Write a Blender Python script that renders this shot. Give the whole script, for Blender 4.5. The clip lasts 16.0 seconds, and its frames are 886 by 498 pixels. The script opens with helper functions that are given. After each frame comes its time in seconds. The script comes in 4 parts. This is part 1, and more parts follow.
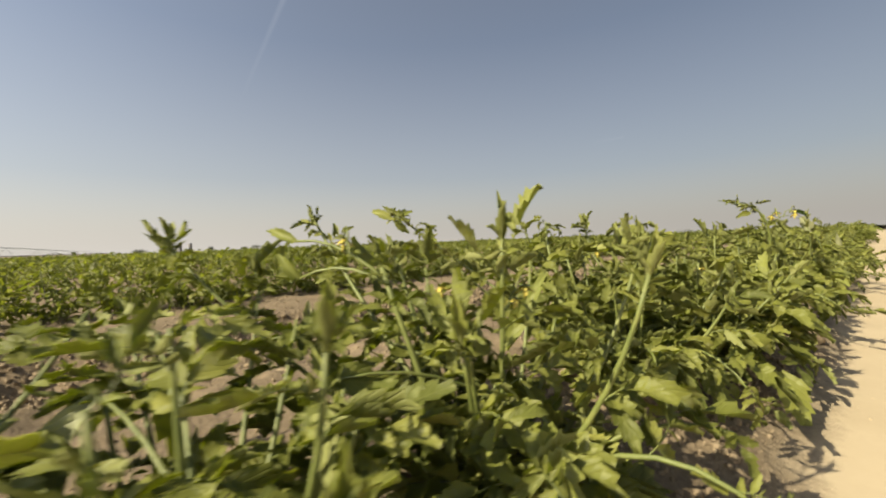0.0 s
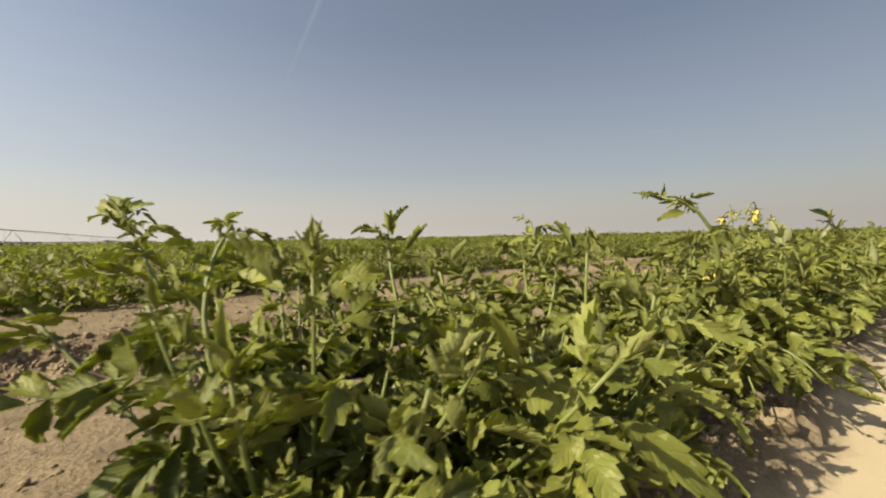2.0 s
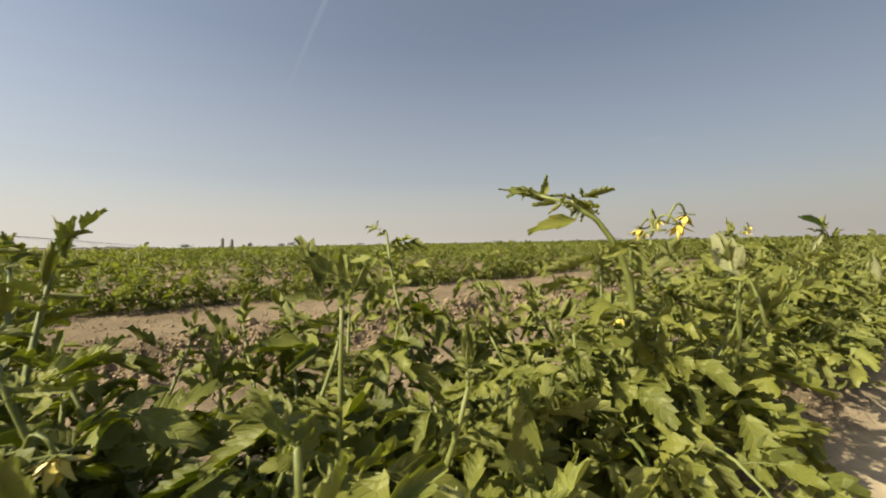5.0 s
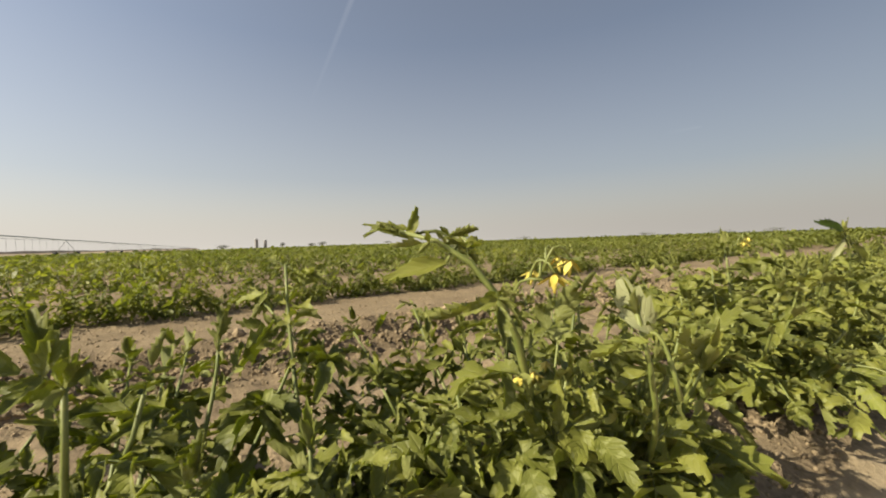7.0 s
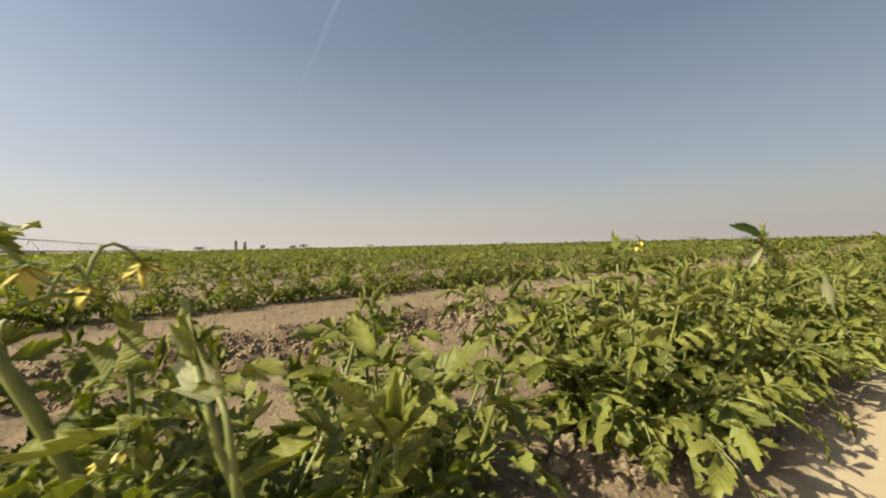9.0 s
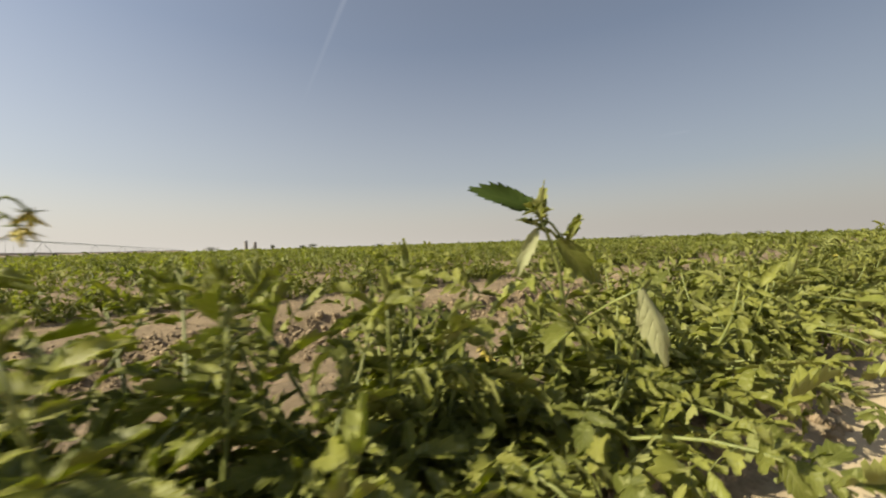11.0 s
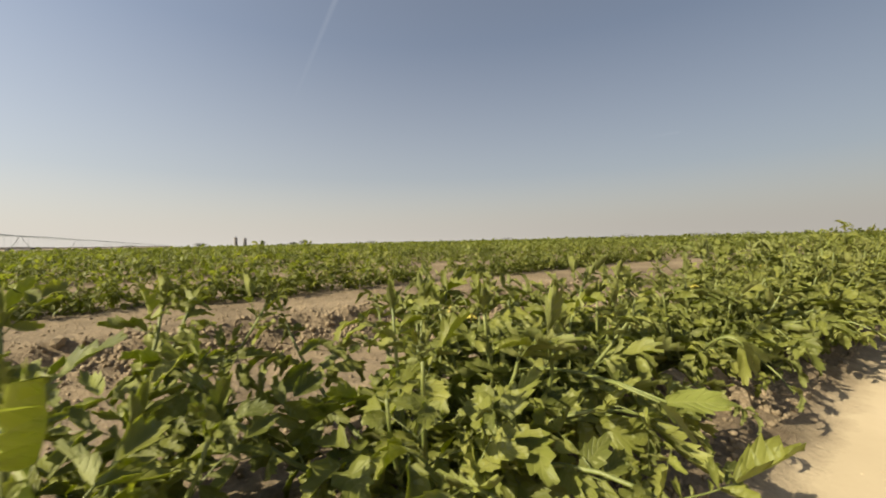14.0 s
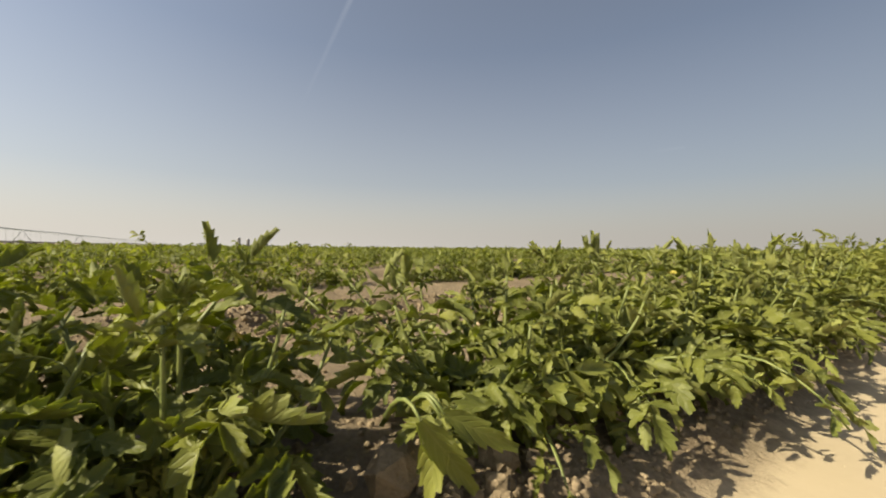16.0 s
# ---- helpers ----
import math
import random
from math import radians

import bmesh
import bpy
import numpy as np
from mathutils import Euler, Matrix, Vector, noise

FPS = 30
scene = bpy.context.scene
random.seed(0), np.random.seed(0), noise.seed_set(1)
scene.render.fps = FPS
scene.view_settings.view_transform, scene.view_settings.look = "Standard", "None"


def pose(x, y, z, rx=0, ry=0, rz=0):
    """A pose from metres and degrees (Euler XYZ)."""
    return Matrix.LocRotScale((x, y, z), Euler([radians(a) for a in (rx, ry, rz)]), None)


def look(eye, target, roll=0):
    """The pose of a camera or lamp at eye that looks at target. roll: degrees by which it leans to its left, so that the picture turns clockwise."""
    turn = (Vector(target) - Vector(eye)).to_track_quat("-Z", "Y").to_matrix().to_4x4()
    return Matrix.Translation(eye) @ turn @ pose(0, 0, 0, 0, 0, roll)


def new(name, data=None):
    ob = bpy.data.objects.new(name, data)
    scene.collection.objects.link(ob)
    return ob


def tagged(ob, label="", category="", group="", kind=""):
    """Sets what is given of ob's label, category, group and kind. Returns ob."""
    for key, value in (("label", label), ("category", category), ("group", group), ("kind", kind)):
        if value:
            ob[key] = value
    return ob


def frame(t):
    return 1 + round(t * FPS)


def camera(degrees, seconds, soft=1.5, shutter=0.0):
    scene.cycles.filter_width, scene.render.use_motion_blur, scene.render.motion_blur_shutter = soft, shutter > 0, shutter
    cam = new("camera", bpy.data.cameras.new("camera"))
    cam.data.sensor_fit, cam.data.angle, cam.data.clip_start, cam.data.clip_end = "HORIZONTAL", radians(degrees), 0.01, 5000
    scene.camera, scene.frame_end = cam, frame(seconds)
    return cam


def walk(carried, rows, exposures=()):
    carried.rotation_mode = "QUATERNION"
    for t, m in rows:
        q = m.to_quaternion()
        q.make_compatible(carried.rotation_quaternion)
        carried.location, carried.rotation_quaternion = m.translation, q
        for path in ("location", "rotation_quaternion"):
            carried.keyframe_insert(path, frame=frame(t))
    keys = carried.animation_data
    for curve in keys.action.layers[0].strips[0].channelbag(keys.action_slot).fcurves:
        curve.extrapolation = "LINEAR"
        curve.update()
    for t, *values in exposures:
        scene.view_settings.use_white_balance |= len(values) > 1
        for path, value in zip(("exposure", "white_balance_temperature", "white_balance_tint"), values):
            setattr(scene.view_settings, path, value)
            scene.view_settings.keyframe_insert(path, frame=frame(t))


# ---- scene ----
cam = camera(98.0, 16.0, soft=1.95, shutter=0.2)
PATH = [
    (0, (0.0498, 0.0000, 0.3130), (-1.0120, 0.9122, 0.2877), -2.22),
    (0.5, (0.0723, 0.2275, 0.3136), (-1.0112, 1.1132, 0.2756), -0.34),
    (1, (0.0908, 0.3585, 0.2996), (-1.0282, 1.1990, 0.2627), -0.22),
    (1.5, (0.0848, 0.4524, 0.3110), (-1.0411, 1.2839, 0.2833), -2.04),
    (2, (0.0870, 0.5954, 0.3262), (-1.0428, 1.4210, 0.2836), -1.10),
    (2.5, (0.0851, 0.7206, 0.3245), (-1.0329, 1.5622, 0.2847), -1.45),
    (3, (0.0757, 0.7883, 0.3261), (-1.0513, 1.6185, 0.2998), -0.47),
    (3.5, (0.0651, 0.8001, 0.3288), (-1.0688, 1.6205, 0.2958), -1.37),
    (4, (0.0631, 0.8158, 0.3262), (-1.0812, 1.6211, 0.2790), -0.94),
    (4.5, (0.0542, 0.8728, 0.3431), (-1.0771, 1.6969, 0.3109), -1.32),
    (4.7, (0.0464, 0.9075, 0.3359), (-1.0812, 1.7369, 0.3122), -1.09),
    (6.8, (0.0844, 1.1011, 0.3776), (-1.0964, 1.8529, 0.3504), -1.82),
    (7, (0.0831, 1.1230, 0.3779), (-1.1026, 1.8670, 0.3517), -1.87),
    (7.5, (0.0807, 1.1802, 0.3696), (-1.1011, 1.9301, 0.3403), -3.44),
    (8, (0.0843, 1.2574, 0.3665), (-1.0903, 2.0183, 0.3316), -2.37),
    (8.5, (0.1044, 1.3408, 0.3648), (-1.0469, 2.1373, 0.3517), -1.35),
    (8.7, (0.1107, 1.3664, 0.3676), (-1.0410, 2.1623, 0.3549), -1.15),
    (10.8, (0.1071, 2.0942, 0.3378), (-1.0579, 2.8700, 0.3080), -2.91),
    (11, (0.1030, 2.2240, 0.3358), (-1.0669, 2.9927, 0.3168), -1.81),
    (11.5, (0.0935, 2.4485, 0.3478), (-1.0701, 3.2266, 0.3312), -0.75),
    (12, (0.1123, 2.5646, 0.3366), (-1.0622, 3.3260, 0.3082), -1.00),
    (12.5, (0.1313, 2.6571, 0.3456), (-1.0563, 3.3979, 0.3136), -0.99),
    (13, (0.1026, 2.8204, 0.3521), (-1.0738, 3.5792, 0.3361), -0.85),
    (13.5, (0.0847, 2.9413, 0.3416), (-1.0863, 3.7082, 0.3179), -1.52),
    (14, (0.0681, 3.0552, 0.3295), (-1.0862, 3.8470, 0.3021), -1.31),
    (14.5, (0.0600, 3.1600, 0.3308), (-1.0720, 3.9835, 0.3120), -3.44),
    (15, (0.0562, 3.3366, 0.3267), (-1.0843, 4.1482, 0.2981), -1.65),
    (15.5, (0.0603, 3.4982, 0.2960), (-1.0677, 4.3272, 0.2844), -1.85),
    (16, (0.0750, 3.6069, 0.2825), (-1.0843, 4.3916, 0.2818), 0.50),
]
walk(cam, [(t, look(eye, target, roll)) for t, eye, target, roll in PATH], [(0.0, 0.79, 6800, 9), (16.0, 0.79, 6800, 9)])

# ---- sky, sun ----
SUN_EL, SUN_ROT = radians(37), radians(188)
world = bpy.data.worlds.new("sky")
scene.world = world
world.use_nodes = True
wn, wl = world.node_tree.nodes, world.node_tree.links
sky = wn.new("ShaderNodeTexSky")
sky.sky_type, sky.sun_disc = "NISHITA", False
sky.sun_elevation, sky.sun_rotation = SUN_EL, SUN_ROT
sky.altitude, sky.air_density, sky.dust_density, sky.ozone_density = 200, 1.0, 3.0, 2.0
# thin dust haze, whiter towards the horizon
wco, wsep, wmap = wn.new("ShaderNodeTexCoord"), wn.new("ShaderNodeSeparateXYZ"), wn.new("ShaderNodeValToRGB")
wl.new(wco.outputs["Generated"], wsep.inputs[0])
wl.new(wsep.outputs[2], wmap.inputs[0])
for e, (p, v) in zip((wmap.color_ramp.elements[0], wmap.color_ramp.elements.new(0.16), wmap.color_ramp.elements.new(0.45), wmap.color_ramp.elements[-1]),
                     ((0.0, 0.92), (0.16, 0.43), (0.45, 0.17), (1.0, 0.1))):
    e.position, e.color = p, (v, v, v, 1)
haze = wn.new("ShaderNodeMix")
haze.data_type = "RGBA"
wl.new(wmap.outputs[0], haze.inputs[0])
wl.new(sky.outputs[0], haze.inputs[6])
haze.inputs[7].default_value = (5.3, 5.05, 4.75, 1)
# dust scatters more light towards the sun's side of the sky
toward = wn.new("ShaderNodeVectorMath")
toward.operation = "DOT_PRODUCT"
wl.new(wco.outputs["Generated"], toward.inputs[0])
toward.inputs[1].default_value = (math.sin(SUN_ROT + 0.23), math.cos(SUN_ROT + 0.23), 0)
glow = wn.new("ShaderNodeMath")
glow.operation = "MULTIPLY_ADD"
wl.new(toward.outputs["Value"], glow.inputs[0])
glow.inputs[1].default_value, glow.inputs[2].default_value = 0.30, 1.05
shade = wn.new("ShaderNodeVectorMath")
shade.operation = "SCALE"
wl.new(haze.outputs[2], shade.inputs[0])
wl.new(glow.outputs[0], shade.inputs["Scale"])
wl.new(shade.outputs[0], wn["Background"].inputs[0])
wn["Background"].inputs[1].default_value = 0.0685
sun_data = bpy.data.lights.new("sun", "SUN")
sun_data.energy, sun_data.angle, sun_data.color = 5.0, radians(0.53), (1.0, 0.92, 0.74)
sun = new("sun", sun_data)
sun_from = Vector((math.sin(SUN_ROT) * math.cos(SUN_EL), math.cos(SUN_ROT) * math.cos(SUN_EL), math.sin(SUN_EL)))
sun.matrix_world = look(sun_from * 50, (0, 0, 0))



# ---- materials ----
def material(name):
    m = bpy.data.materials.new(name)
    m.use_nodes = True
    return m, m.node_tree.nodes, m.node_tree.links, m.node_tree.nodes["Principled BSDF"]


def node(nodes, kind, **values):
    n = nodes.new(kind)
    for key, v in values.items():
        n.inputs[key].default_value = v
    return n


def ramp(nodes, links, source, stops):
    r = nodes.new("ShaderNodeValToRGB")
    els = r.color_ramp.elements
    while len(els) < len(stops):
        els.new(0.5)
    for e, (p, c) in zip(els, stops):
        e.position, e.color = p, (*c, 1)
    links.new(source, r.inputs[0])
    return r


def mix(nodes, links, kind, fac, a, b):
    m = nodes.new("ShaderNodeMix")
    m.data_type, m.blend_type = "RGBA", kind
    for socket, v in ((m.inputs[0], fac), (m.inputs[6], a), (m.inputs[7], b)):
        if isinstance(v, (int, float)):
            socket.default_value = v
        elif isinstance(v, tuple):
            socket.default_value = (*v, 1)
        else:
            links.new(v, socket)
    return m.outputs[2]


def maths(nodes, links, op, a, b=0.0):
    m = nodes.new("ShaderNodeMath")
    m.operation = op
    for socket, v in ((m.inputs[0], a), (m.inputs[1], b)):
        if isinstance(v, (int, float)):
            socket.default_value = v
        else:
            links.new(v, socket)
    return m.outputs[0]


def soil_material(name, dark, mid, light, bump, stones, track=None):
    """Dry earth: patches, grain and small grit at real size. track: the three colours of the smooth sand beside the beds."""
    m, n, l, b = material(name)
    pos = n.new("ShaderNodeNewGeometry").outputs["Position"]
    big = node(n, "ShaderNodeTexNoise", Scale=2.3, Detail=6.0, Roughness=0.62)
    grain = node(n, "ShaderNodeTexNoise", Scale=95.0, Detail=5.0, Roughness=0.7)
    grit = node(n, "ShaderNodeTexVoronoi", Scale=140.0)
    for t in (big, grain, grit):
        l.new(pos, t.inputs["Vector"])
    col = ramp(n, l, big.outputs[0], ((0.3, dark), (0.5, mid), (0.72, light))).outputs[0]
    rough_part = 1.0
    if track:
        # loose sand of the track runs out unevenly along the foot of the bed
        sep = n.new("ShaderNodeSeparateXYZ")
        l.new(pos, sep.inputs[0])
        edge = node(n, "ShaderNodeTexNoise", Scale=14.0, Detail=6.0, Roughness=0.65)
        l.new(pos, edge.inputs["Vector"])
        lane = maths(n, l, "ADD", sep.outputs[0], maths(n, l, "MULTIPLY", maths(n, l, "SUBTRACT", sep.outputs[1], 1.0), 0.023))
        u = maths(n, l, "ADD", lane, maths(n, l, "MULTIPLY", edge.outputs[0], 0.10))
        band = ramp(n, l, maths(n, l, "MULTIPLY", maths(n, l, "ADD", u, 0.022), 14.0), ((0.0, (0, 0, 0)), (1.0, (1, 1, 1)))).outputs[0]
        sand = ramp(n, l, big.outputs[0], tuple(zip((0.3, 0.5, 0.72), track))).outputs[0]
        col = mix(n, l, "MIX", band, col, sand)
        rough_part = maths(n, l, "SUBTRACT", 1.0, maths(n, l, "MULTIPLY", band, 0.95))
    fine = ramp(n, l, grain.outputs[0], ((0.3, (0.62, 0.60, 0.58)), (0.6, (1.0, 1.0, 1.0))))
    col = mix(n, l, "MULTIPLY", maths(n, l, "MULTIPLY", rough_part, 0.75), col, fine.outputs[0])
    speck = ramp(n, l, grit.outputs["Color"], ((0.0, (0, 0, 0)), (stones, (0, 0, 0)), (min(stones + 0.06, 1.0), (1, 1, 1))))
    col = mix(n, l, "MIX", maths(n, l, "MULTIPLY", maths(n, l, "MULTIPLY", speck.outputs[0], 0.35), rough_part), col, tuple(0.75 * c for c in dark))
    l.new(col, b.inputs["Base Color"])
    b.inputs["Roughness"].default_value = 0.95
    b.inputs["Specular IOR Level"].default_value = 0.15
    h = maths(n, l, "MULTIPLY", maths(n, l, "ADD", grain.outputs[0], maths(n, l, "MULTIPLY", grit.outputs["Distance"], 0.25)), rough_part)
    bp = node(n, "ShaderNodeBump", Strength=bump, Distance=0.006)
    l.new(h, bp.inputs["Height"])
    l.new(bp.outputs[0], b.inputs["Normal"])
    return m


SAND_TONES = ((0.40, 0.322, 0.205), (0.435, 0.352, 0.226), (0.475, 0.387, 0.254))
SAND = soil_material("pale_sand", *SAND_TONES, 0.3, 0.9)
SOIL = soil_material("dry_soil", (0.165, 0.124, 0.077), (0.222, 0.170, 0.106), (0.29, 0.224, 0.140), 0.95, 0.75, SAND_TONES)
CLOD = soil_material("clod_earth", (0.225, 0.174, 0.108), (0.30, 0.232, 0.145), (0.38, 0.30, 0.19), 1.0, 0.85)


def leaf_material(name, deep, mid, pale, vein, through_light, rough):
    """A leaf blade with a midrib, side veins, blotches and a little light through it. UV: x along the blade, y across from the midrib."""
    m, n, l, b = material(name)
    uv = n.new("ShaderNodeUVMap")
    uv.uv_map = "blade"
    sep = n.new("ShaderNodeSeparateXYZ")
    l.new(uv.outputs[0], sep.inputs[0])
    across = maths(n, l, "ABSOLUTE", sep.outputs[1])
    phase = maths(n, l, "SUBTRACT", maths(n, l, "MULTIPLY", sep.outputs[0], 21.0), maths(n, l, "MULTIPLY", across, 5.5))
    wave = maths(n, l, "POWER", maths(n, l, "ABSOLUTE", maths(n, l, "SINE", phase)), 14.0)
    rib = maths(n, l, "GREATER_THAN", 0.07, across)
    veins = maths(n, l, "MAXIMUM", maths(n, l, "MULTIPLY", wave, 0.7), rib)
    info = n.new("ShaderNodeObjectInfo")
    island = n.new("ShaderNodeNewGeometry")
    pos = n.new("ShaderNodeTexCoord")
    blot = node(n, "ShaderNodeTexNoise", Scale=28.0, Detail=4.0, Roughness=0.6)
    l.new(pos.outputs["Object"], blot.inputs["Vector"])
    mixed = maths(n, l, "ADD", maths(n, l, "MULTIPLY", info.outputs["Random"], 0.42), maths(n, l, "MULTIPLY", island.outputs["Random Per Island"], 0.33))
    mixed = maths(n, l, "ADD", mixed, maths(n, l, "MULTIPLY", blot.outputs[0], 0.25))
    base = ramp(n, l, mixed, ((0.12, deep), (0.5, mid), (0.9, pale)))
    col = mix(n, l, "MIX", maths(n, l, "MULTIPLY", veins, 0.20), base.outputs[0], vein)
    l.new(col, b.inputs["Base Color"])
    b.inputs["Roughness"].default_value = rough
    b.inputs["Specular IOR Level"].default_value = 0.35
    pucker = node(n, "ShaderNodeTexNoise", Scale=120.0, Detail=3.0)
    l.new(pos.outputs["Object"], pucker.inputs["Vector"])
    height = maths(n, l, "SUBTRACT", maths(n, l, "MULTIPLY", pucker.outputs[0], 0.7), veins)
    bp = node(n, "ShaderNodeBump", Strength=0.5, Distance=0.0016)
    l.new(height, bp.inputs["Height"])
    l.new(bp.outputs[0], b.inputs["Normal"])
    tr = n.new("ShaderNodeBsdfTranslucent")
    l.new(mix(n, l, "MULTIPLY", 1.0, col, (1.2, 1.3, 0.40)), tr.inputs[0])
    both = n.new("ShaderNodeMixShader")
    both.inputs[0].default_value = through_light
    l.new(b.outputs[0], both.inputs[1])
    l.new(tr.outputs[0], both.inputs[2])
    l.new(both.outputs[0], n["Material Output"].inputs[0])
    return m


LEAF = leaf_material("leaf_upper", (0.130, 0.150, 0.031), (0.245, 0.258, 0.054), (0.360, 0.355, 0.084), (0.36, 0.36, 0.13), 0.54, 0.5)
PALEUNDER = leaf_material("pale_leaf_underside", (0.24, 0.255, 0.12), (0.32, 0.33, 0.17), (0.40, 0.40, 0.22), (0.46, 0.45, 0.28), 0.30, 0.6)
UNDER = leaf_material("leaf_underside", (0.20, 0.22, 0.065), (0.28, 0.295, 0.092), (0.37, 0.375, 0.14), (0.40, 0.40, 0.18), 0.42, 0.6)
YOUNG = leaf_material("young_leaf", (0.20, 0.225, 0.045), (0.27, 0.29, 0.065), (0.35, 0.35, 0.09), (0.37, 0.37, 0.13), 0.45, 0.5)
# darker leaf greens: the shade on one large leaf, put into its colour
SHADED_LEAF = leaf_material("leaf_painted_shaded", (0.030, 0.055, 0.008), (0.046, 0.080, 0.010), (0.066, 0.105, 0.014), (0.09, 0.12, 0.025), 0.55, 0.8)
FARLEAF = leaf_material("row_foliage", (0.085, 0.104, 0.024), (0.175, 0.192, 0.042), (0.29, 0.285, 0.070), (0.27, 0.27, 0.085), 0.45, 0.5)


def plain(name, c0, c1, scale, rough=0.6, metal=0.0, bump=0.3):
    m, n, l, b = material(name)
    co = n.new("ShaderNodeTexCoord")
    t = node(n, "ShaderNodeTexNoise", Scale=scale, Detail=5.0, Roughness=0.6)
    l.new(co.outputs["Object"], t.inputs["Vector"])
    r = ramp(n, l, t.outputs[0], ((0.32, c0), (0.68, c1)))
    l.new(r.outputs[0], b.inputs["Base Color"])
    b.inputs["Roughness"].default_value, b.inputs["Metallic"].default_value = rough, metal
    bp = node(n, "ShaderNodeBump", Strength=bump, Distance=0.002)
    l.new(t.outputs[0], bp.inputs["Height"])
    l.new(bp.outputs[0], b.inputs["Normal"])
    return m


STEM = plain("green_stem", (0.10, 0.125, 0.027), (0.18, 0.195, 0.05), 60, 0.55)
PETAL = plain("yellow_petal", (0.44, 0.35, 0.05), (0.56, 0.47, 0.10), 90, 0.5)
DRY = plain("dry_straw", (0.38, 0.30, 0.18), (0.52, 0.43, 0.28), 50, 0.8)
STEEL = plain("galvanised_steel", (0.30, 0.30, 0.30), (0.42, 0.42, 0.41), 3, 0.5, 0.7)
RUBBER = plain("black_rubber", (0.02, 0.02, 0.02), (0.04, 0.04, 0.04), 8, 0.8)
CONCRETE = plain("silo_concrete", (0.20, 0.20, 0.20), (0.28, 0.27, 0.26), 0.4, 0.8)
BANK = plain("dark_earth_bank", (0.055, 0.042, 0.035), (0.10, 0.075, 0.055), 0.15, 0.95)
FARTREE = plain("far_tree_leaves", (0.045, 0.055, 0.035), (0.075, 0.085, 0.05), 0.7, 0.8)
BARK = plain("far_tree_bark", (0.07, 0.055, 0.04), (0.11, 0.09, 0.07), 2, 0.9)
TRAIL = bpy.data.materials.new("ice_vapour")
TRAIL.use_nodes = True
tn, tl = TRAIL.node_tree.nodes, TRAIL.node_tree.links
tn.remove(tn["Principled BSDF"])
te, tt, tm = tn.new("ShaderNodeEmission"), tn.new("ShaderNodeBsdfTransparent"), tn.new("ShaderNodeMixShader")
te.inputs[0].default_value, te.inputs[1].default_value = (0.62, 0.64, 0.68, 1), 1.0
tuv = tn.new("ShaderNodeUVMap")
tuv.uv_map = "blade"
tsep = tn.new("ShaderNodeSeparateXYZ")
tl.new(tuv.outputs[0], tsep.inputs[0])
tnoise = node(tn, "ShaderNodeTexNoise", Scale=9.0, Detail=3.0)
tl.new(tuv.outputs[0], tnoise.inputs["Vector"])
soft_edge = maths(tn, tl, "SUBTRACT", 1.0, maths(tn, tl, "POWER", maths(tn, tl, "ABSOLUTE", tsep.outputs[1]), 1.5))
fade = maths(tn, tl, "MULTIPLY", soft_edge, maths(tn, tl, "MULTIPLY", tsep.outputs[0], tnoise.outputs[0]))
tl.new(maths(tn, tl, "MULTIPLY", fade, 0.2), tm.inputs[0])
tl.new(tt.outputs[0], tm.inputs[1])
tl.new(te.outputs[0], tm.inputs[2])
tl.new(tm.outputs[0], tn["Material Output"].inputs[0])


# ---- mesh helpers ----
class Shape:
    """Vertices, faces, blade coordinates and material slots, gathered and made into one mesh."""

    def __init__(self):
        self.v, self.f, self.uv, self.m = [], [], [], []

    def add(self, v, f, uv=None, slot=0):
        k = len(self.v)
        self.v += [tuple(p) for p in v]
        self.uv += [tuple(p) for p in uv] if uv is not None else [(0.5, 0.5)] * len(v)
        self.f += [tuple(i + k for i in q) for q in f]
        self.m += [slot] * len(f)

    def mesh(self, name, mats, smooth=True):
        me = bpy.data.meshes.new(name)
        me.from_pydata(self.v, [], self.f)
        for mat in mats:
            me.materials.append(mat)
        me.polygons.foreach_set("material_index", self.m)
        me.polygons.foreach_set("use_smooth", [smooth] * len(self.f))
        lay = me.uv_layers.new(name="blade")
        loops = np.empty(len(me.loops), int)
        me.loops.foreach_get("vertex_index", loops)
        lay.data.foreach_set("uv", np.array(self.uv, float)[loops].ravel())
        me.update()
        return me


def unit(v):
    return v / max(np.linalg.norm(v), 1e-9)


def tube(shape, points, r0, r1, sides=6, slot=0):
    pts = np.array(points, float)
    v, f, n = [], [], len(pts)
    for i, p in enumerate(pts):
        t = unit(pts[min(i + 1, n - 1)] - pts[max(i - 1, 0)])
        a = unit(np.cross(t, (0.31, 0.95, 0.05) if abs(t[2]) > 0.6 else (0, 0, 1)))
        b = np.cross(t, a)
        r = r0 + (r1 - r0) * i / (n - 1)
        v += [p + r * (math.cos(2 * math.pi * k / sides) * a + math.sin(2 * math.pi * k / sides) * b) for k in range(sides)]
    for i in range(n - 1):
        for k in range(sides):
            f.append((i * sides + k, i * sides + (k + 1) % sides, (i + 1) * sides + (k + 1) % sides, (i + 1) * sides + k))
    f.append(tuple(range((n - 1) * sides, n * sides)))
    f.append(tuple(reversed(range(sides))))
    shape.add(v, f, slot=slot)


def curve3(a, c, b, n):
    a, b, c = (np.array(p, float) for p in (a, b, c))
    return [(1 - s) ** 2 * a + 2 * s * (1 - s) * c + s * s * b for s in np.linspace(0, 1, n)]


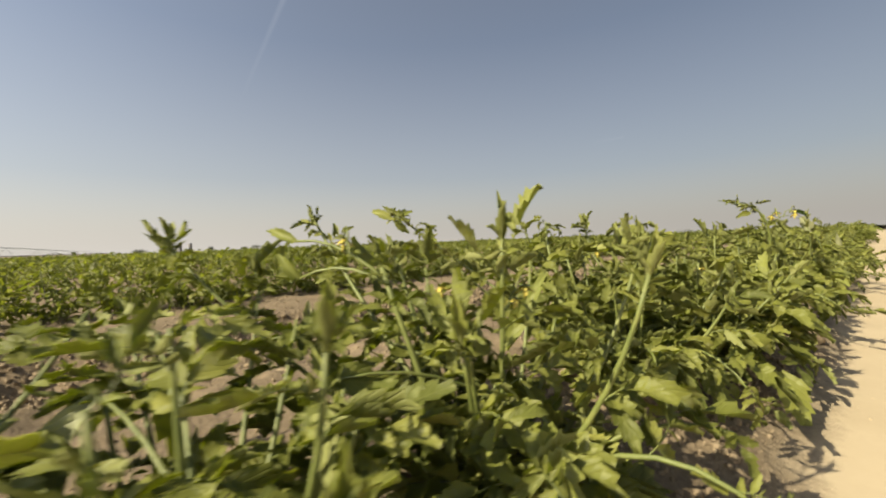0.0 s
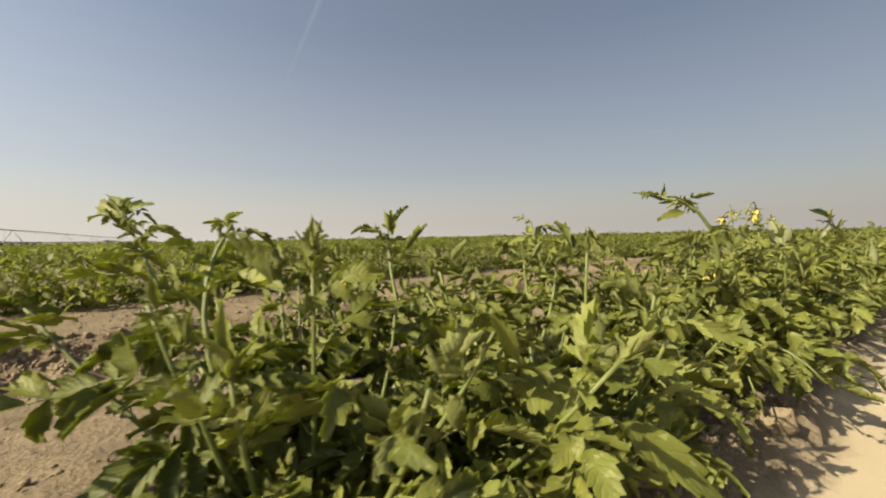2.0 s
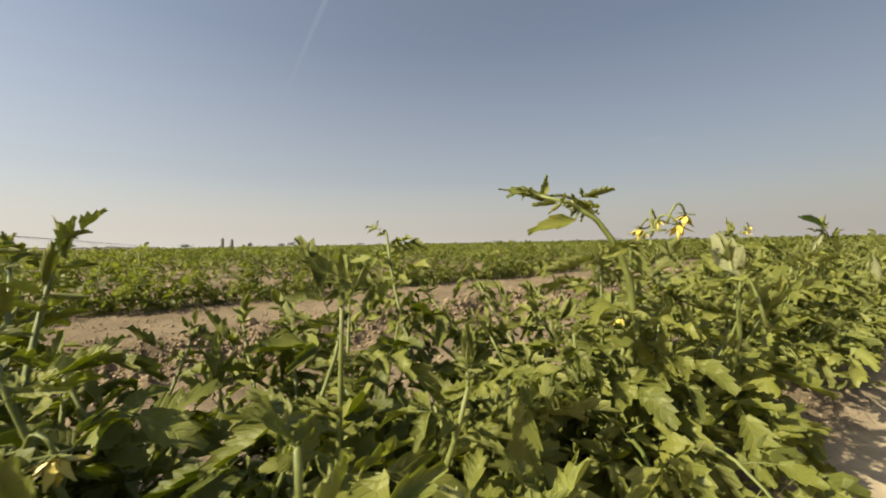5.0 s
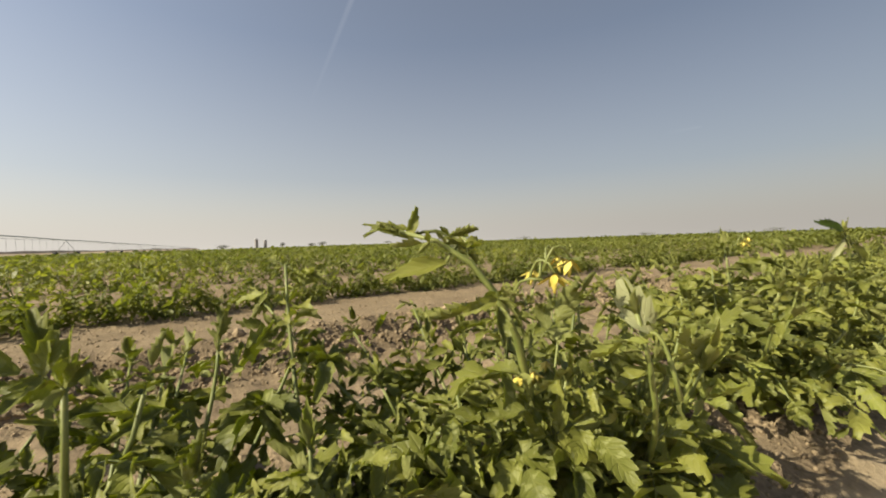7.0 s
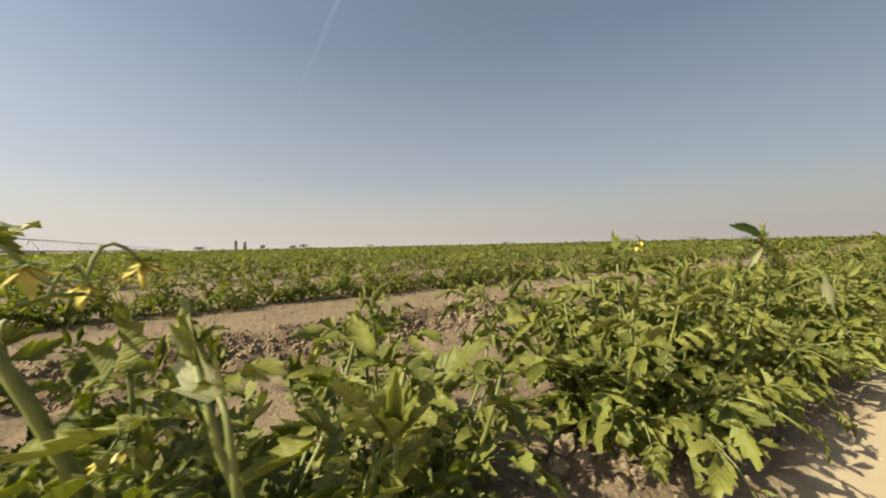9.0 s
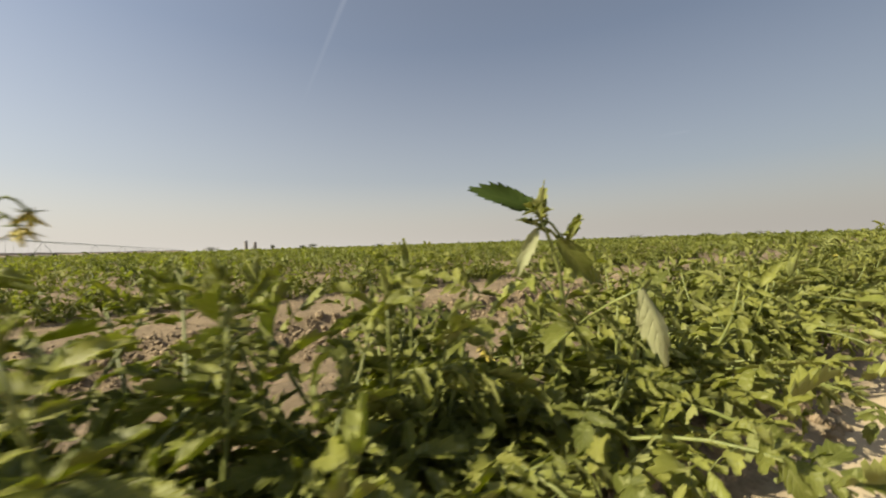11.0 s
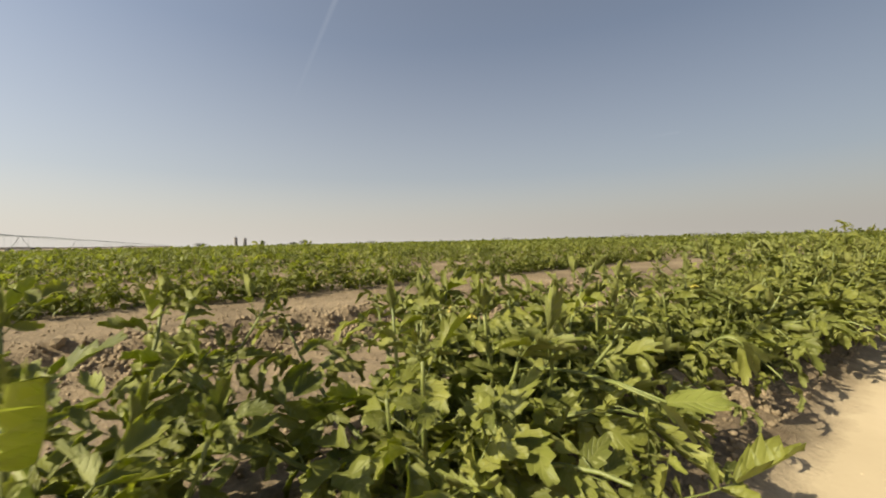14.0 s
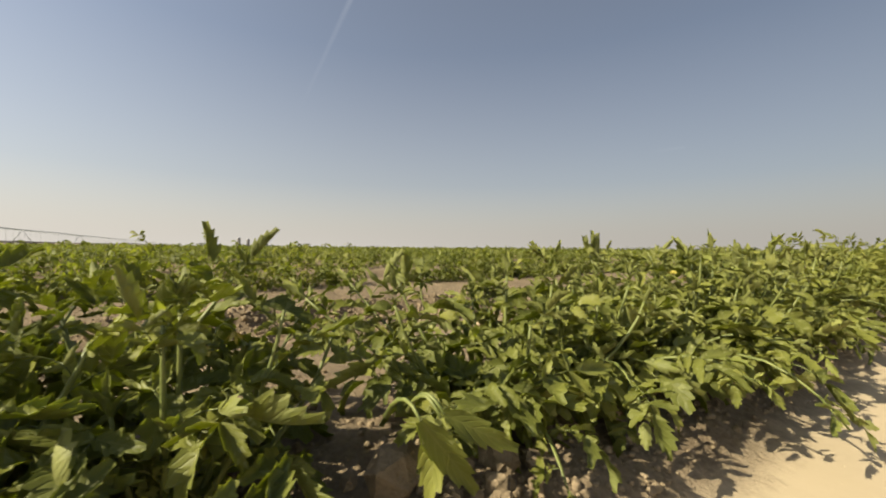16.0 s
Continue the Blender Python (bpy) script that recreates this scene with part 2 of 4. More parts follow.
def blade(shape, root, along, normal, length, width, fold, curl, rng, n=6, across=5, double=True, slots=(0, 1), ripple=0.09, deep=1.0):
    """One leaflet: a folded, curled, toothed blade with an upper and a lower skin."""
    along, normal = unit(along), unit(normal - np.dot(normal, along) * along)
    side = np.cross(normal, along)
    p, ang, rows, uv = np.array(root, float), 0.0, [], []
    ts = np.linspace(-1, 1, across)
    ph, twist, lobe = rng.uniform(0, 6.28), rng.normal(0, 0.4), rng.uniform(0.6, 1.25)
    flat_side, flat_normal = side, normal
    for i in range(n + 1):
        s = i / n
        side = math.cos(twist * s) * flat_side + math.sin(twist * s) * flat_normal
        normal = math.cos(twist * s) * flat_normal - math.sin(twist * s) * flat_side
        t_dir = math.cos(ang) * along + math.sin(ang) * normal
        n_dir = math.cos(ang) * normal - math.sin(ang) * along
        w = 0.5 * width * (math.sin(math.pi * min(1, 0.06 + 0.94 * s ** 0.72)) ** 0.8 if i < n else 0.0)
        tooth = 1.0 + (0.23 if i % 2 else -0.33) * lobe * deep * (n > 3) + rng.uniform(-0.08, 0.08)
        for t in ts:
            edge = abs(t)
            half = w * (tooth if edge > 0.9 else 1.0)
            open_ = fold * (0.75 + 0.25 * edge)
            rise = math.sin(open_) * edge * half + ripple * width * edge ** 2 * math.sin(ph + 9 * s + (2 if t > 0 else 0))
            sweep = (0.10 * length if i % 2 else -0.02 * length) * (edge > 0.9) * (n > 3)
            rows.append(p + side * (math.cos(open_) * t * half) + n_dir * rise + t_dir * sweep)
            uv.append((s, t))
        ang += curl / n
        p = p + t_dir * (length / n)
    f = []
    for i in range(n):
        for k in range(across - 1):
            a = i * across + k
            f.append((a, a + across, a + across + 1, a + 1))
    shape.add(rows, f, uv, slots[0])
    if double:
        low = [q - 0.0005 * flat_normal for q in rows]
        shape.add(low, [tuple(reversed(q)) for q in f], uv, slots[1])


def compound_leaf(rng, size, droop, fold, curl, pairs=3, fine=2, terminal=1.0):
    """A tomato leaf along +x: a drooping stalk with paired leaflets and a larger one at its end. fine: 2 close by, 1 mid, 0 far."""
    sh = Shape()
    n, across, double = ((8, 3, True), (3, 3, False), (2, 3, False))[2 - fine]
    pts, p, ang = [], np.zeros(3), rng.uniform(0.25, 0.6)
    sway = rng.uniform(-0.25, 0.25)
    steps = 8
    for i in range(steps + 1):
        pts.append((p.copy(), np.array((math.cos(ang) * math.cos(sway * i / steps), math.sin(sway * i / steps), math.sin(ang)))))
        p = p + pts[-1][1] * size * 0.62 / steps
        ang -= droop / steps
    if fine:
        tube(sh, [q for q, _ in pts[:: 2 if fine == 2 else 4]], 0.0017 * size / 0.15, 0.0008, 3, 2)
    for k in range(pairs):
        s = 0.30 + 0.55 * k / max(pairs - 1, 1)
        q, t = pts[int(s * steps)]
        up = unit(np.cross(t, (0, 1, 0))) * -1
        up = up if up[2] > 0 else -up
        for sg in (-1, 1):
            if fine < 2 and rng.random() < 0.12:
                continue
            th = math.radians(rng.uniform(48, 78))
            d = math.cos(th) * t + sg * math.sin(th) * np.array((0, 1, 0)) + np.array((0, 0, rng.uniform(-0.5, 0.3)))
            nrm = up + rng.normal(0, 0.5, 3)
            ln = size * rng.uniform(0.30, 0.42) * (0.8 + 0.2 * k)
            blade(sh, q + 0.01 * size * d, d, nrm, ln, ln * rng.uniform(0.46, 0.66), fold + rng.uniform(-0.2, 0.3), curl + rng.normal(0, 0.45), rng, n, across, double, (0, 1), 0.09, 0.55)
    if fine == 2:
        # small leaflets between the pairs
        for s in (0.45, 0.72):
            q, t = pts[int(s * steps)]
            sg = rng.choice((-1, 1))
            blade(sh, q, 0.4 * t + sg * np.array((0, 1, 0)) + np.array((0, 0, rng.uniform(-0.3, 0.3))), np.array((0, 0, 1.0)) + rng.normal(0, 0.5, 3), size * 0.13, size * 0.07, fold, curl, rng, 2, 3, True)
    q, t = pts[-1]
    up = np.array((0, 0, 1.0)) + rng.normal(0, 0.2, 3)
    ln = size * 0.5 * terminal
    blade(sh, q, t, up, ln, ln * rng.uniform(0.50, 0.68), fold + rng.uniform(-0.1, 0.15), curl + rng.normal(0, 0.2), rng, n + 2 * (fine == 2), across, double, (0, 1), 0.09, 0.55)
    return sh


def part(name, mesh, parent, m=None, label="", kind=""):
    ob = new(name, mesh)
    ob.parent = parent
    if m is not None:
        ob.matrix_basis = m
    return tagged(ob, label, kind=kind) if (label or kind) else ob


def thing(name, place, label, category, group="", turn=0.0):
    e = new(name)
    e.empty_display_size = 0.05
    e.matrix_basis = pose(*place, 0, 0, turn)
    return tagged(e, label, category, group)


def aim(at, along, up, scale):
    """The pose of a leaf whose +x points along and whose +z leans to up."""
    x = Vector(along).normalized()
    z = Vector(up) - x * Vector(up).dot(x)
    z = z.normalized() if z.length > 1e-4 else x.orthogonal().normalized()
    m = Matrix((x, z.cross(x), z)).transposed().to_4x4()
    return Matrix.Translation(Vector(at)) @ m @ Matrix.Scale(scale, 4)


# ---- ground ----
LATTICE = np.random.default_rng(3).random((256, 256))


def vnoise(x, y, scale, shift=0):
    c, s = math.cos(1.3 * shift + 0.4), math.sin(1.3 * shift + 0.4)
    x, y = (c * x - s * y) / scale + 31.7 * shift + 1000, (s * x + c * y) / scale + 17.3 * shift + 1000
    xi, yi = np.floor(x).astype(int), np.floor(y).astype(int)
    fx, fy = x - xi, y - yi
    fx, fy = fx * fx * (3 - 2 * fx), fy * fy * (3 - 2 * fy)
    g = lambda a, b: LATTICE[a % 256, b % 256]
    return (g(xi, yi) * (1 - fx) + g(xi + 1, yi) * fx) * (1 - fy) + (g(xi, yi + 1) * (1 - fx) + g(xi + 1, yi + 1) * fx) * fy - 0.5


PITCH, ROW = 2.12, -0.25  # spacing of the beds, and the middle of the first one


def drift(y):
    """The rows run slightly askew: how far they have shifted at y."""
    return 0.023 * (1.0 - np.asarray(y, float))



def bed_profile(x):
    """Height of the ground across the rows: track, first bed, furrow, then bed after bed."""
    x = np.asarray(x, float)
    near = np.interp(ROW - x, [-0.35, -0.215, -0.180, -0.11, 0.05, 0.48, 0.58, 0.72, 0.80], [0, 0, 0.016, 0.038, 0.048, 0.042, 0.020, -0.085, -0.105])
    u = np.mod(ROW - x, PITCH)
    beds = np.interp(u, [0, 0.50, 0.57, 0.72, 0.82, 1.10, 1.26, 1.34, 1.40, 1.46, PITCH], [0.034, 0.030, 0.012, -0.085, -0.105, -0.108, -0.092, -0.040, 0.014, 0.026, 0.034])
    far = np.clip((-x - 25) / 10, 0, 1)
    return np.where(ROW - x < 0.8, near, beds * (1 - far))


def rough_at(x):
    near = np.interp(ROW - x, [-0.45, -0.27, -0.205, -0.16, -0.05, 0.45, 0.6, 0.8], [0.03, 0.03, 0.15, 0.8, 1.0, 0.9, 1.4, 1.3])
    u = np.mod(ROW - x, PITCH)
    beds = np.interp(u, [0, 0.50, 0.60, 0.85, 1.10, 1.20, 1.38, 1.46, PITCH], [0.35, 0.5, 1.5, 1.3, 1.4, 2.2, 2.0, 0.45, 0.35])
    return np.where(ROW - x < 0.8, near, beds)


def ground_z(x, y):
    x, y = np.asarray(x, float), np.asarray(y, float)
    wob = 0.05 * vnoise(x * 0 + 3, y, 0.35, 1) + 0.03 * vnoise(x * 0 + 7, y, 0.11, 2)
    xs = x - drift(y)
    xs = xs + wob * (xs < 0.02)
    r = rough_at(xs)
    z = bed_profile(xs)
    z = z + r * (0.016 * vnoise(x, y, 0.055, 3) + 0.013 * vnoise(x, y, 0.026, 4)) + 0.006 * vnoise(x, y, 0.30, 5)
    return z + r * 0.014 * np.maximum(0, vnoise(x, y, 0.085, 6)) + (0.0006 + 0.003 * r) * vnoise(0.8 * x + 0.6 * y, 0.8 * y - 0.6 * x, 0.033, 8)


def spaced(stops):
    out = []
    for a, b, step in stops:
        out += list(np.arange(a, b - 1e-6, step))
    return np.array(out + [stops[-1][1]])


def make_ground():
    xs = spaced([(-3000, -600, 600), (-600, -120, 120), (-120, -26, 12), (-26, -8, 0.3), (-8, -3.2, 0.1), (-3.2, -2.35, 0.045),
                 (-2.35, 0.22, 0.0145), (0.22, 1.2, 0.06), (1.2, 6, 0.4), (6, 60, 9), (60, 600, 90), (600, 3000, 600)])
    ys = spaced([(-3000, -600, 600), (-600, -100, 100), (-100, -10, 9), (-10, -1.0, 0.2), (-1.0, 5.4, 0.025), (5.4, 9, 0.05), (9, 20, 0.2),
                 (20, 60, 2), (60, 600, 60), (600, 3000, 400)])
    X, Y = np.meshgrid(xs, ys, indexing="ij")
    nearby = np.clip(1 - (np.hypot(X, Y - 3) - 12) / 20, 0, 1)
    Z = ground_z(X, Y) * nearby + bed_profile(X - drift(Y)) * (1 - nearby) * (np.abs(X) < 60)
    nx, ny = len(xs), len(ys)
    co = np.stack([X, Y, Z], -1).reshape(-1, 3)
    i, j = np.meshgrid(np.arange(nx - 1), np.arange(ny - 1), indexing="ij")
    a = (i * ny + j).ravel()
    faces = np.stack([a, a + ny, a + ny + 1, a + 1], 1)
    me = bpy.data.meshes.new("ground")
    me.vertices.add(len(co))
    me.vertices.foreach_set("co", co.ravel())
    me.loops.add(faces.size)
    me.loops.foreach_set("vertex_index", faces.ravel())
    me.polygons.add(len(faces))
    me.polygons.foreach_set("loop_start", np.arange(0, faces.size, 4))
    me.polygons.foreach_set("use_smooth", np.ones(len(faces), bool))
    me.materials.append(SOIL)
    me.update(calc_edges=True)
    return tagged(new("ground", me), "dry cultivated field with raised soil beds beside a pale sandy track", "field", kind="structure")


ground = make_ground()

# ---- plants ----
rng_leaf = np.random.default_rng(11)
LEAF_FINE = [compound_leaf(rng_leaf, 0.15, rng_leaf.uniform(0.4, 1.7), rng_leaf.uniform(0.3, 0.95), rng_leaf.uniform(-1.2, 0.5), 3 if k % 4 else 2, 2, rng_leaf.uniform(0.8, 1.15)).mesh("leaf", (LEAF, UNDER, STEM)) for k in range(18)]
LEAF_PALE = [compound_leaf(rng_leaf, 0.15, rng_leaf.uniform(1.0, 2.0), rng_leaf.uniform(0.5, 0.95), rng_leaf.uniform(-0.6, 0.8), 2, 2, 1.2).mesh("leaf", (YOUNG, UNDER, STEM)) for k in range(5)]
LEAF_TIP = [compound_leaf(rng_leaf, 0.15, rng_leaf.uniform(-0.2, 0.5), rng_leaf.uniform(0.8, 1.15), rng_leaf.uniform(-0.2, 0.5), 2, 2, 1.3).mesh("leaf", (YOUNG if k % 2 else LEAF, UNDER, STEM)) for k in range(8)]


def young_tuft(rng, height=0.05, mat=YOUNG):
    """The folded, upright young leaves at a shoot's end."""
    sh = Shape()
    for k in range(4):
        a = 2.4 * k + rng.uniform(-0.3, 0.3)
        out = np.array((math.cos(a), math.sin(a), 0))
        d = np.array((0, 0, 1.0)) + out * (0.05 + 0.14 * k)
        blade(sh, out * 0.002, d, -out, height * (1.0 - 0.2 * k), height * 0.36, 0.75, -0.1 - 0.25 * k, rng, 7, 3, True, (0, 1), 0.06, 0.35)
    return sh.mesh("shoot_tip", (mat, UNDER, STEM))


TUFTS = [young_tuft(rng_leaf, h) for h in (0.034, 0.04, 0.048)]


def flower_mesh(rng):
    """A hanging yellow flower: swept-back pointed petals, a cone of stamens, green sepals and a hooked stalk."""
    sh = Shape()
    hook = curve3((0, 0, 0), (0.006, 0, 0.03), (0.02, 0, 0.008), 6)
    tube(sh, hook, 0.0011, 0.0009, 5, 1)
    c = hook[-1]
    for k in range(5):
        a = 2 * math.pi * k / 5 + rng.uniform(-0.15, 0.15)
        out = np.array((math.cos(a), math.sin(a), 0.0))
        d = out * rng.uniform(0.35, 0.95) + np.array((0, 0, -0.75))
        blade(sh, c, d, out * 0.8 + np.array((0, 0, 0.6)), 0.0145, 0.0052, 0.25, rng.uniform(0.2, 1.0), rng, 3, 3, True, (0, 0), 0.0)
        blade(sh, c + np.array((0, 0, 0.001)), out + np.array((0, 0, -0.15)), np.array((0, 0, 1.0)), 0.009, 0.0022, 0.2, 0.6, rng, 3, 3, True, (1, 1), 0.0)
    tube(sh, [c + np.array((0, 0, -0.002)), c + np.array((0, 0, -0.009)), c + np.array((0, 0, -0.013))], 0.0022, 0.0007, 6, 0)
    return sh.mesh("flower", (PETAL, STEM))


FLOWERS = [flower_mesh(rng_leaf) for k in range(4)]
GROUP = "tomato plants of the bed beside the track"


CLEAR_X = -0.04  # tall leaves end behind this line beside the track


def add_leaves(plant, pts, rng, meshes, first, size, spin, every=0.036, share=1.0, pale=0.0, crown=0):
    """Leaves along a stem, in turn round it, smaller towards its end."""
    pts = np.array(pts)
    origin = np.array(plant.matrix_basis.translation)
    seg = np.linalg.norm(np.diff(pts, axis=0), axis=1)
    run = np.concatenate([[0], np.cumsum(seg)])
    total, d, k = run[-1], first, 0
    while d < total:
        s = d / total
        p = np.array([np.interp(d, run, pts[:, i]) for i in range(3)])
        i = min(np.searchsorted(run, d), len(pts) - 1)
        t = unit(pts[i] - pts[i - 1])
        a = spin + 2.4 * k
        flat = np.array((math.cos(a), math.sin(a), 0.0))
        out = unit(flat + t * rng.uniform(0.15, 0.7) + np.array((0, 0, rng.uniform(-0.3, 0.25))))
        far_end = origin + p + out * 0.11 * size
        if rng.random() < share and not (far_end[0] - drift(far_end[1]) > CLEAR_X - (0.06 if far_end[1] < 0.3 else 0.0) and far_end[2] > (0.11 if far_end[1] < 0.3 else 0.19)):
            scale = size * (0.72 + 0.5 * math.sin(math.pi * min(1, 0.25 + 0.75 * s))) * rng.uniform(0.8, 1.15) * (0.75 if s > 0.85 else 1.0)
            up = np.array((0, 0, 1.0)) + rng.normal(0, 0.4, 3)
            pool = LEAF_TIP if s > 0.8 and rng.random() < 0.25 else LEAF_PALE if rng.random() < pale else meshes
            if s > 0.8:
                out = unit(out + 0.3 * t)
            part("leaf", pool[rng.integers(len(pool))], plant, aim(p, out, up, scale))
        d += every * rng.uniform(0.75, 1.25) * (1.0 if s < 0.75 else 0.65)
        k += 1
    if crown:
        # the closed young leaves round the shoot's end
        t = unit(pts[-1] - pts[-2])
        for j in range(crown if rng.random() < 0.25 else 0):
            a = spin + 2.1 * j
            out = unit(np.array((math.cos(a), math.sin(a), 0.0)) * 0.55 + t * 1.0)
            pool = LEAF_TIP
            part("leaf", pool[rng.integers(len(pool))], plant, aim(pts[-1], out, np.array((0, 0, 1.0)) - out * 0.3, size * rng.uniform(0.26, 0.4)))


TUFT_SHARE = 0.4


def shoot(plant, a, c, b, rng, r0=0.0042, r1=0.0018, first=0.05, size=0.85, every=0.036, tuft=True, share=1.0, pale=0.08, meshes=None, sides=6):
    pts = curve3(a, c, b, 9)
    sh = Shape()
    tube(sh, pts, r0, r1, sides)
    part("stem", sh.mesh("stem", (STEM,)), plant)
    add_leaves(plant, pts, rng, meshes or LEAF_FINE, first, size, rng.uniform(0, 6.28), every, share, pale, 3 if tuft else 0)
    if tuft and rng.random() < TUFT_SHARE:
        t = unit(pts[-1] - pts[-2])
        part("shoot_tip", TUFTS[rng.integers(3)], plant, aim(pts[-1], np.cross(t, (0.2, 0.9, 0.1)), t, rng.uniform(0.7, 1.1)))
    return pts


def truss(plant, at, rng, count=3, reach=0.03, toward=None):
    """A flower truss: a short stalk with hanging flowers."""
    a = rng.uniform(0, 6.28) if toward is None else toward
    d = np.array((math.cos(a), math.sin(a), 0.0))
    end = np.array(at) + d * reach + np.array((0, 0, 0.02))
    sh = Shape()
    tube(sh, curve3(at, np.array(at) + np.array((0, 0, 0.025)), end, 5), 0.0014, 0.001, 5)
    part("flower_stalk", sh.mesh("flower_stalk", (STEM,)), plant)
    for k in range(count):
        p = np.array(at) + (end - np.array(at)) * (0.5 + 0.5 * k / max(count - 1, 1)) + np.array((0, 0, 0.006))
        q = a + rng.uniform(-1.3, 1.3)
        part("flower", FLOWERS[rng.integers(4)], plant, aim(p, (math.cos(q), math.sin(q), 0), (rng.uniform(-0.3, 0.3), 0.1, 1), rng.uniform(0.85, 1.15)), "yellow tomato flower")


def tomato_plant(x, y, height, spread, rng, label, stems=5, every=0.034, meshes=None, size=0.85, flowers=0, group=GROUP, pale=0.14, sides=6, tips=True):
    z = float(ground_z(x, y)) - 0.006
    plant = thing("tomato_plant", (x, y, z), label, "tomato plant", group)
    spin = rng.uniform(0, 6.28)
    for k in range(stems):
        a = spin + 2 * math.pi * k / stems + rng.uniform(-0.35, 0.35)
        reach = spread * (0.12 if k == 0 else rng.uniform(0.35, 1.0))
        top = height * (1.0 if k == 0 else rng.uniform(0.6, 1.0))
        d = np.array((math.cos(a), math.sin(a), 0.0))
        if d[0] > 0.0:
            reach *= 0.35 if y in BARE else 0.75
        b = d * reach + np.array((0, 0, top))
        c = d * reach * rng.uniform(0.6, 0.95) + np.array((0, 0, top * rng.uniform(0.3, 0.55)))
        pts = shoot(plant, d * 0.006, c, b, rng, 0.0040, 0.0016, 0.03, size, every, tips, 1.0, pale, meshes, sides)
        if k < flowers:
            truss(plant, pts[-3], rng, int(rng.integers(2, 4)))
    return plant


rng = np.random.default_rng(21)
FIRST_Y = [-0.44, -0.20, 0.03, 0.28, 0.69, 0.86, 1.03, 1.20, 1.40, 1.60, 2.02, 2.22, 2.42, 2.60, 2.78, 2.95, 3.27, 3.43, 3.60, 3.97, 4.14, 4.32, 4.50, 4.70, 4.92, 5.14, 5.36]
BARE = (1.20, 3.60)  # plants that leave the bed's front bare
THIN = (0.69, 1.03, 1.60, 2.95, 3.27, 3.97)
first_bed = {}
for y in FIRST_Y:
    jx = rng.uniform(-0.035, 0.035)
    tall = rng.uniform(0.235, 0.275) if y < 2.5 else rng.uniform(0.215, 0.24) if y < 3.5 else rng.uniform(0.165, 0.185) if y < 4.4 else rng.uniform(0.22, 0.255)
    low = {-0.20: 0.95, 0.03: 0.85, 0.28: 1.0, 1.20: 0.7, 2.60: 0.85, 2.78: 0.8, 3.60: 1.08, 3.97: 1.15, 4.14: 1.12}.get(y, 1.0)
    tall *= low
    n_fl = int(rng.random() < 0.4)
    words = "bushy green tomato plant with yellow flowers on a soil bed" if n_fl else "bushy green tomato plant with curled leaves on a soil bed"
    first_bed[y] = tomato_plant(ROW + jx + float(drift(y)), y, tall, low * rng.uniform(0.23, 0.285), rng, words, (9 if 2.5 < y < 3.0 or y > 4.6 else 10) + int(rng.random() < 0.5), 0.033, size=0.60, flowers=n_fl)
    # shoots that lean out over the furrow
    for k in range(1 if y in (2.60, 2.78, 1.60) else 3):
        a = math.pi + rng.uniform(-0.8, 0.8)
        d = np.array((math.cos(a), math.sin(a), 0.0))
        reach, high = rng.uniform(0.22, 0.36), tall * rng.uniform(0.72, 1.0)
        shoot(first_bed[y], d * 0.006, d * reach * 0.7 + np.array((0, 0, high * 0.6)), d * reach + np.array((0, 0, high)), rng, 0.0034, 0.0016, 0.05, 0.60, 0.033)
    # low side shoots that sprawl over the edge of the bed towards the track
    for k in range(0 if -0.3 < y < 0.2 or y in BARE else (3 if 2.9 < y < 3.3 else 2) if y in THIN else 4):
        a = (-0.95 if y < 1.3 or y > 3.9 else -0.2) + 0.5 * k if y in THIN else -0.95 + 0.6 * k + rng.uniform(-0.25, 0.25)
        d = np.array((math.cos(a), math.sin(a), 0.0))
        reach = rng.uniform(0.17, 0.25) + (0.065 if 2.5 < y < 3.4 else 0.03 if y > 3.4 else 0.0)
        shoot(first_bed[y], d * 0.006, d * reach * 0.6 + np.array((0, 0, rng.uniform(0.12, 0.17))), d * reach + np.array((0, 0, rng.uniform(0.03, 0.10))), rng, 0.0030, 0.0015, 0.04, 0.60, 0.034, False)


def reach_out(y, tip, bend, r, leaves=0.05, share=1.0, size=0.6, tuft=True, pale=0.2, truss_at=None, every=0.03, thick=0.0040):
    """A long shoot of the plant at y that ends at a place of its own."""
    plant = first_bed[y]
    o = np.array(plant.matrix_basis.translation)
    shoot(plant, (0.004, 0.004, 0), np.array(bend) - o, np.array(tip) - o, r, thick, 0.0018, leaves, size, every, tuft, share, pale)
    if truss_at is not None:
        truss(plant, np.array(truss_at) - o, r, 2, 0.025, 0.4)


rs = np.random.default_rng(5)
reach_out(0.69, (-0.76, 0.545, 0.385), (-0.58, 0.58, 0.27), rs)
reach_out(0.69, (-0.40, 0.66, 0.345), (-0.36, 0.58, 0.24), rs)
reach_out(0.86, (-0.44, 0.877, 0.340), (-0.40, 0.85, 0.22), rs)
reach_out(0.86, (-0.57, 0.817, 0.325), (-0.50, 0.83, 0.22), rs)
reach_out(1.20, (-0.45, 1.215, 0.355), (-0.42, 1.21, 0.2), rs)
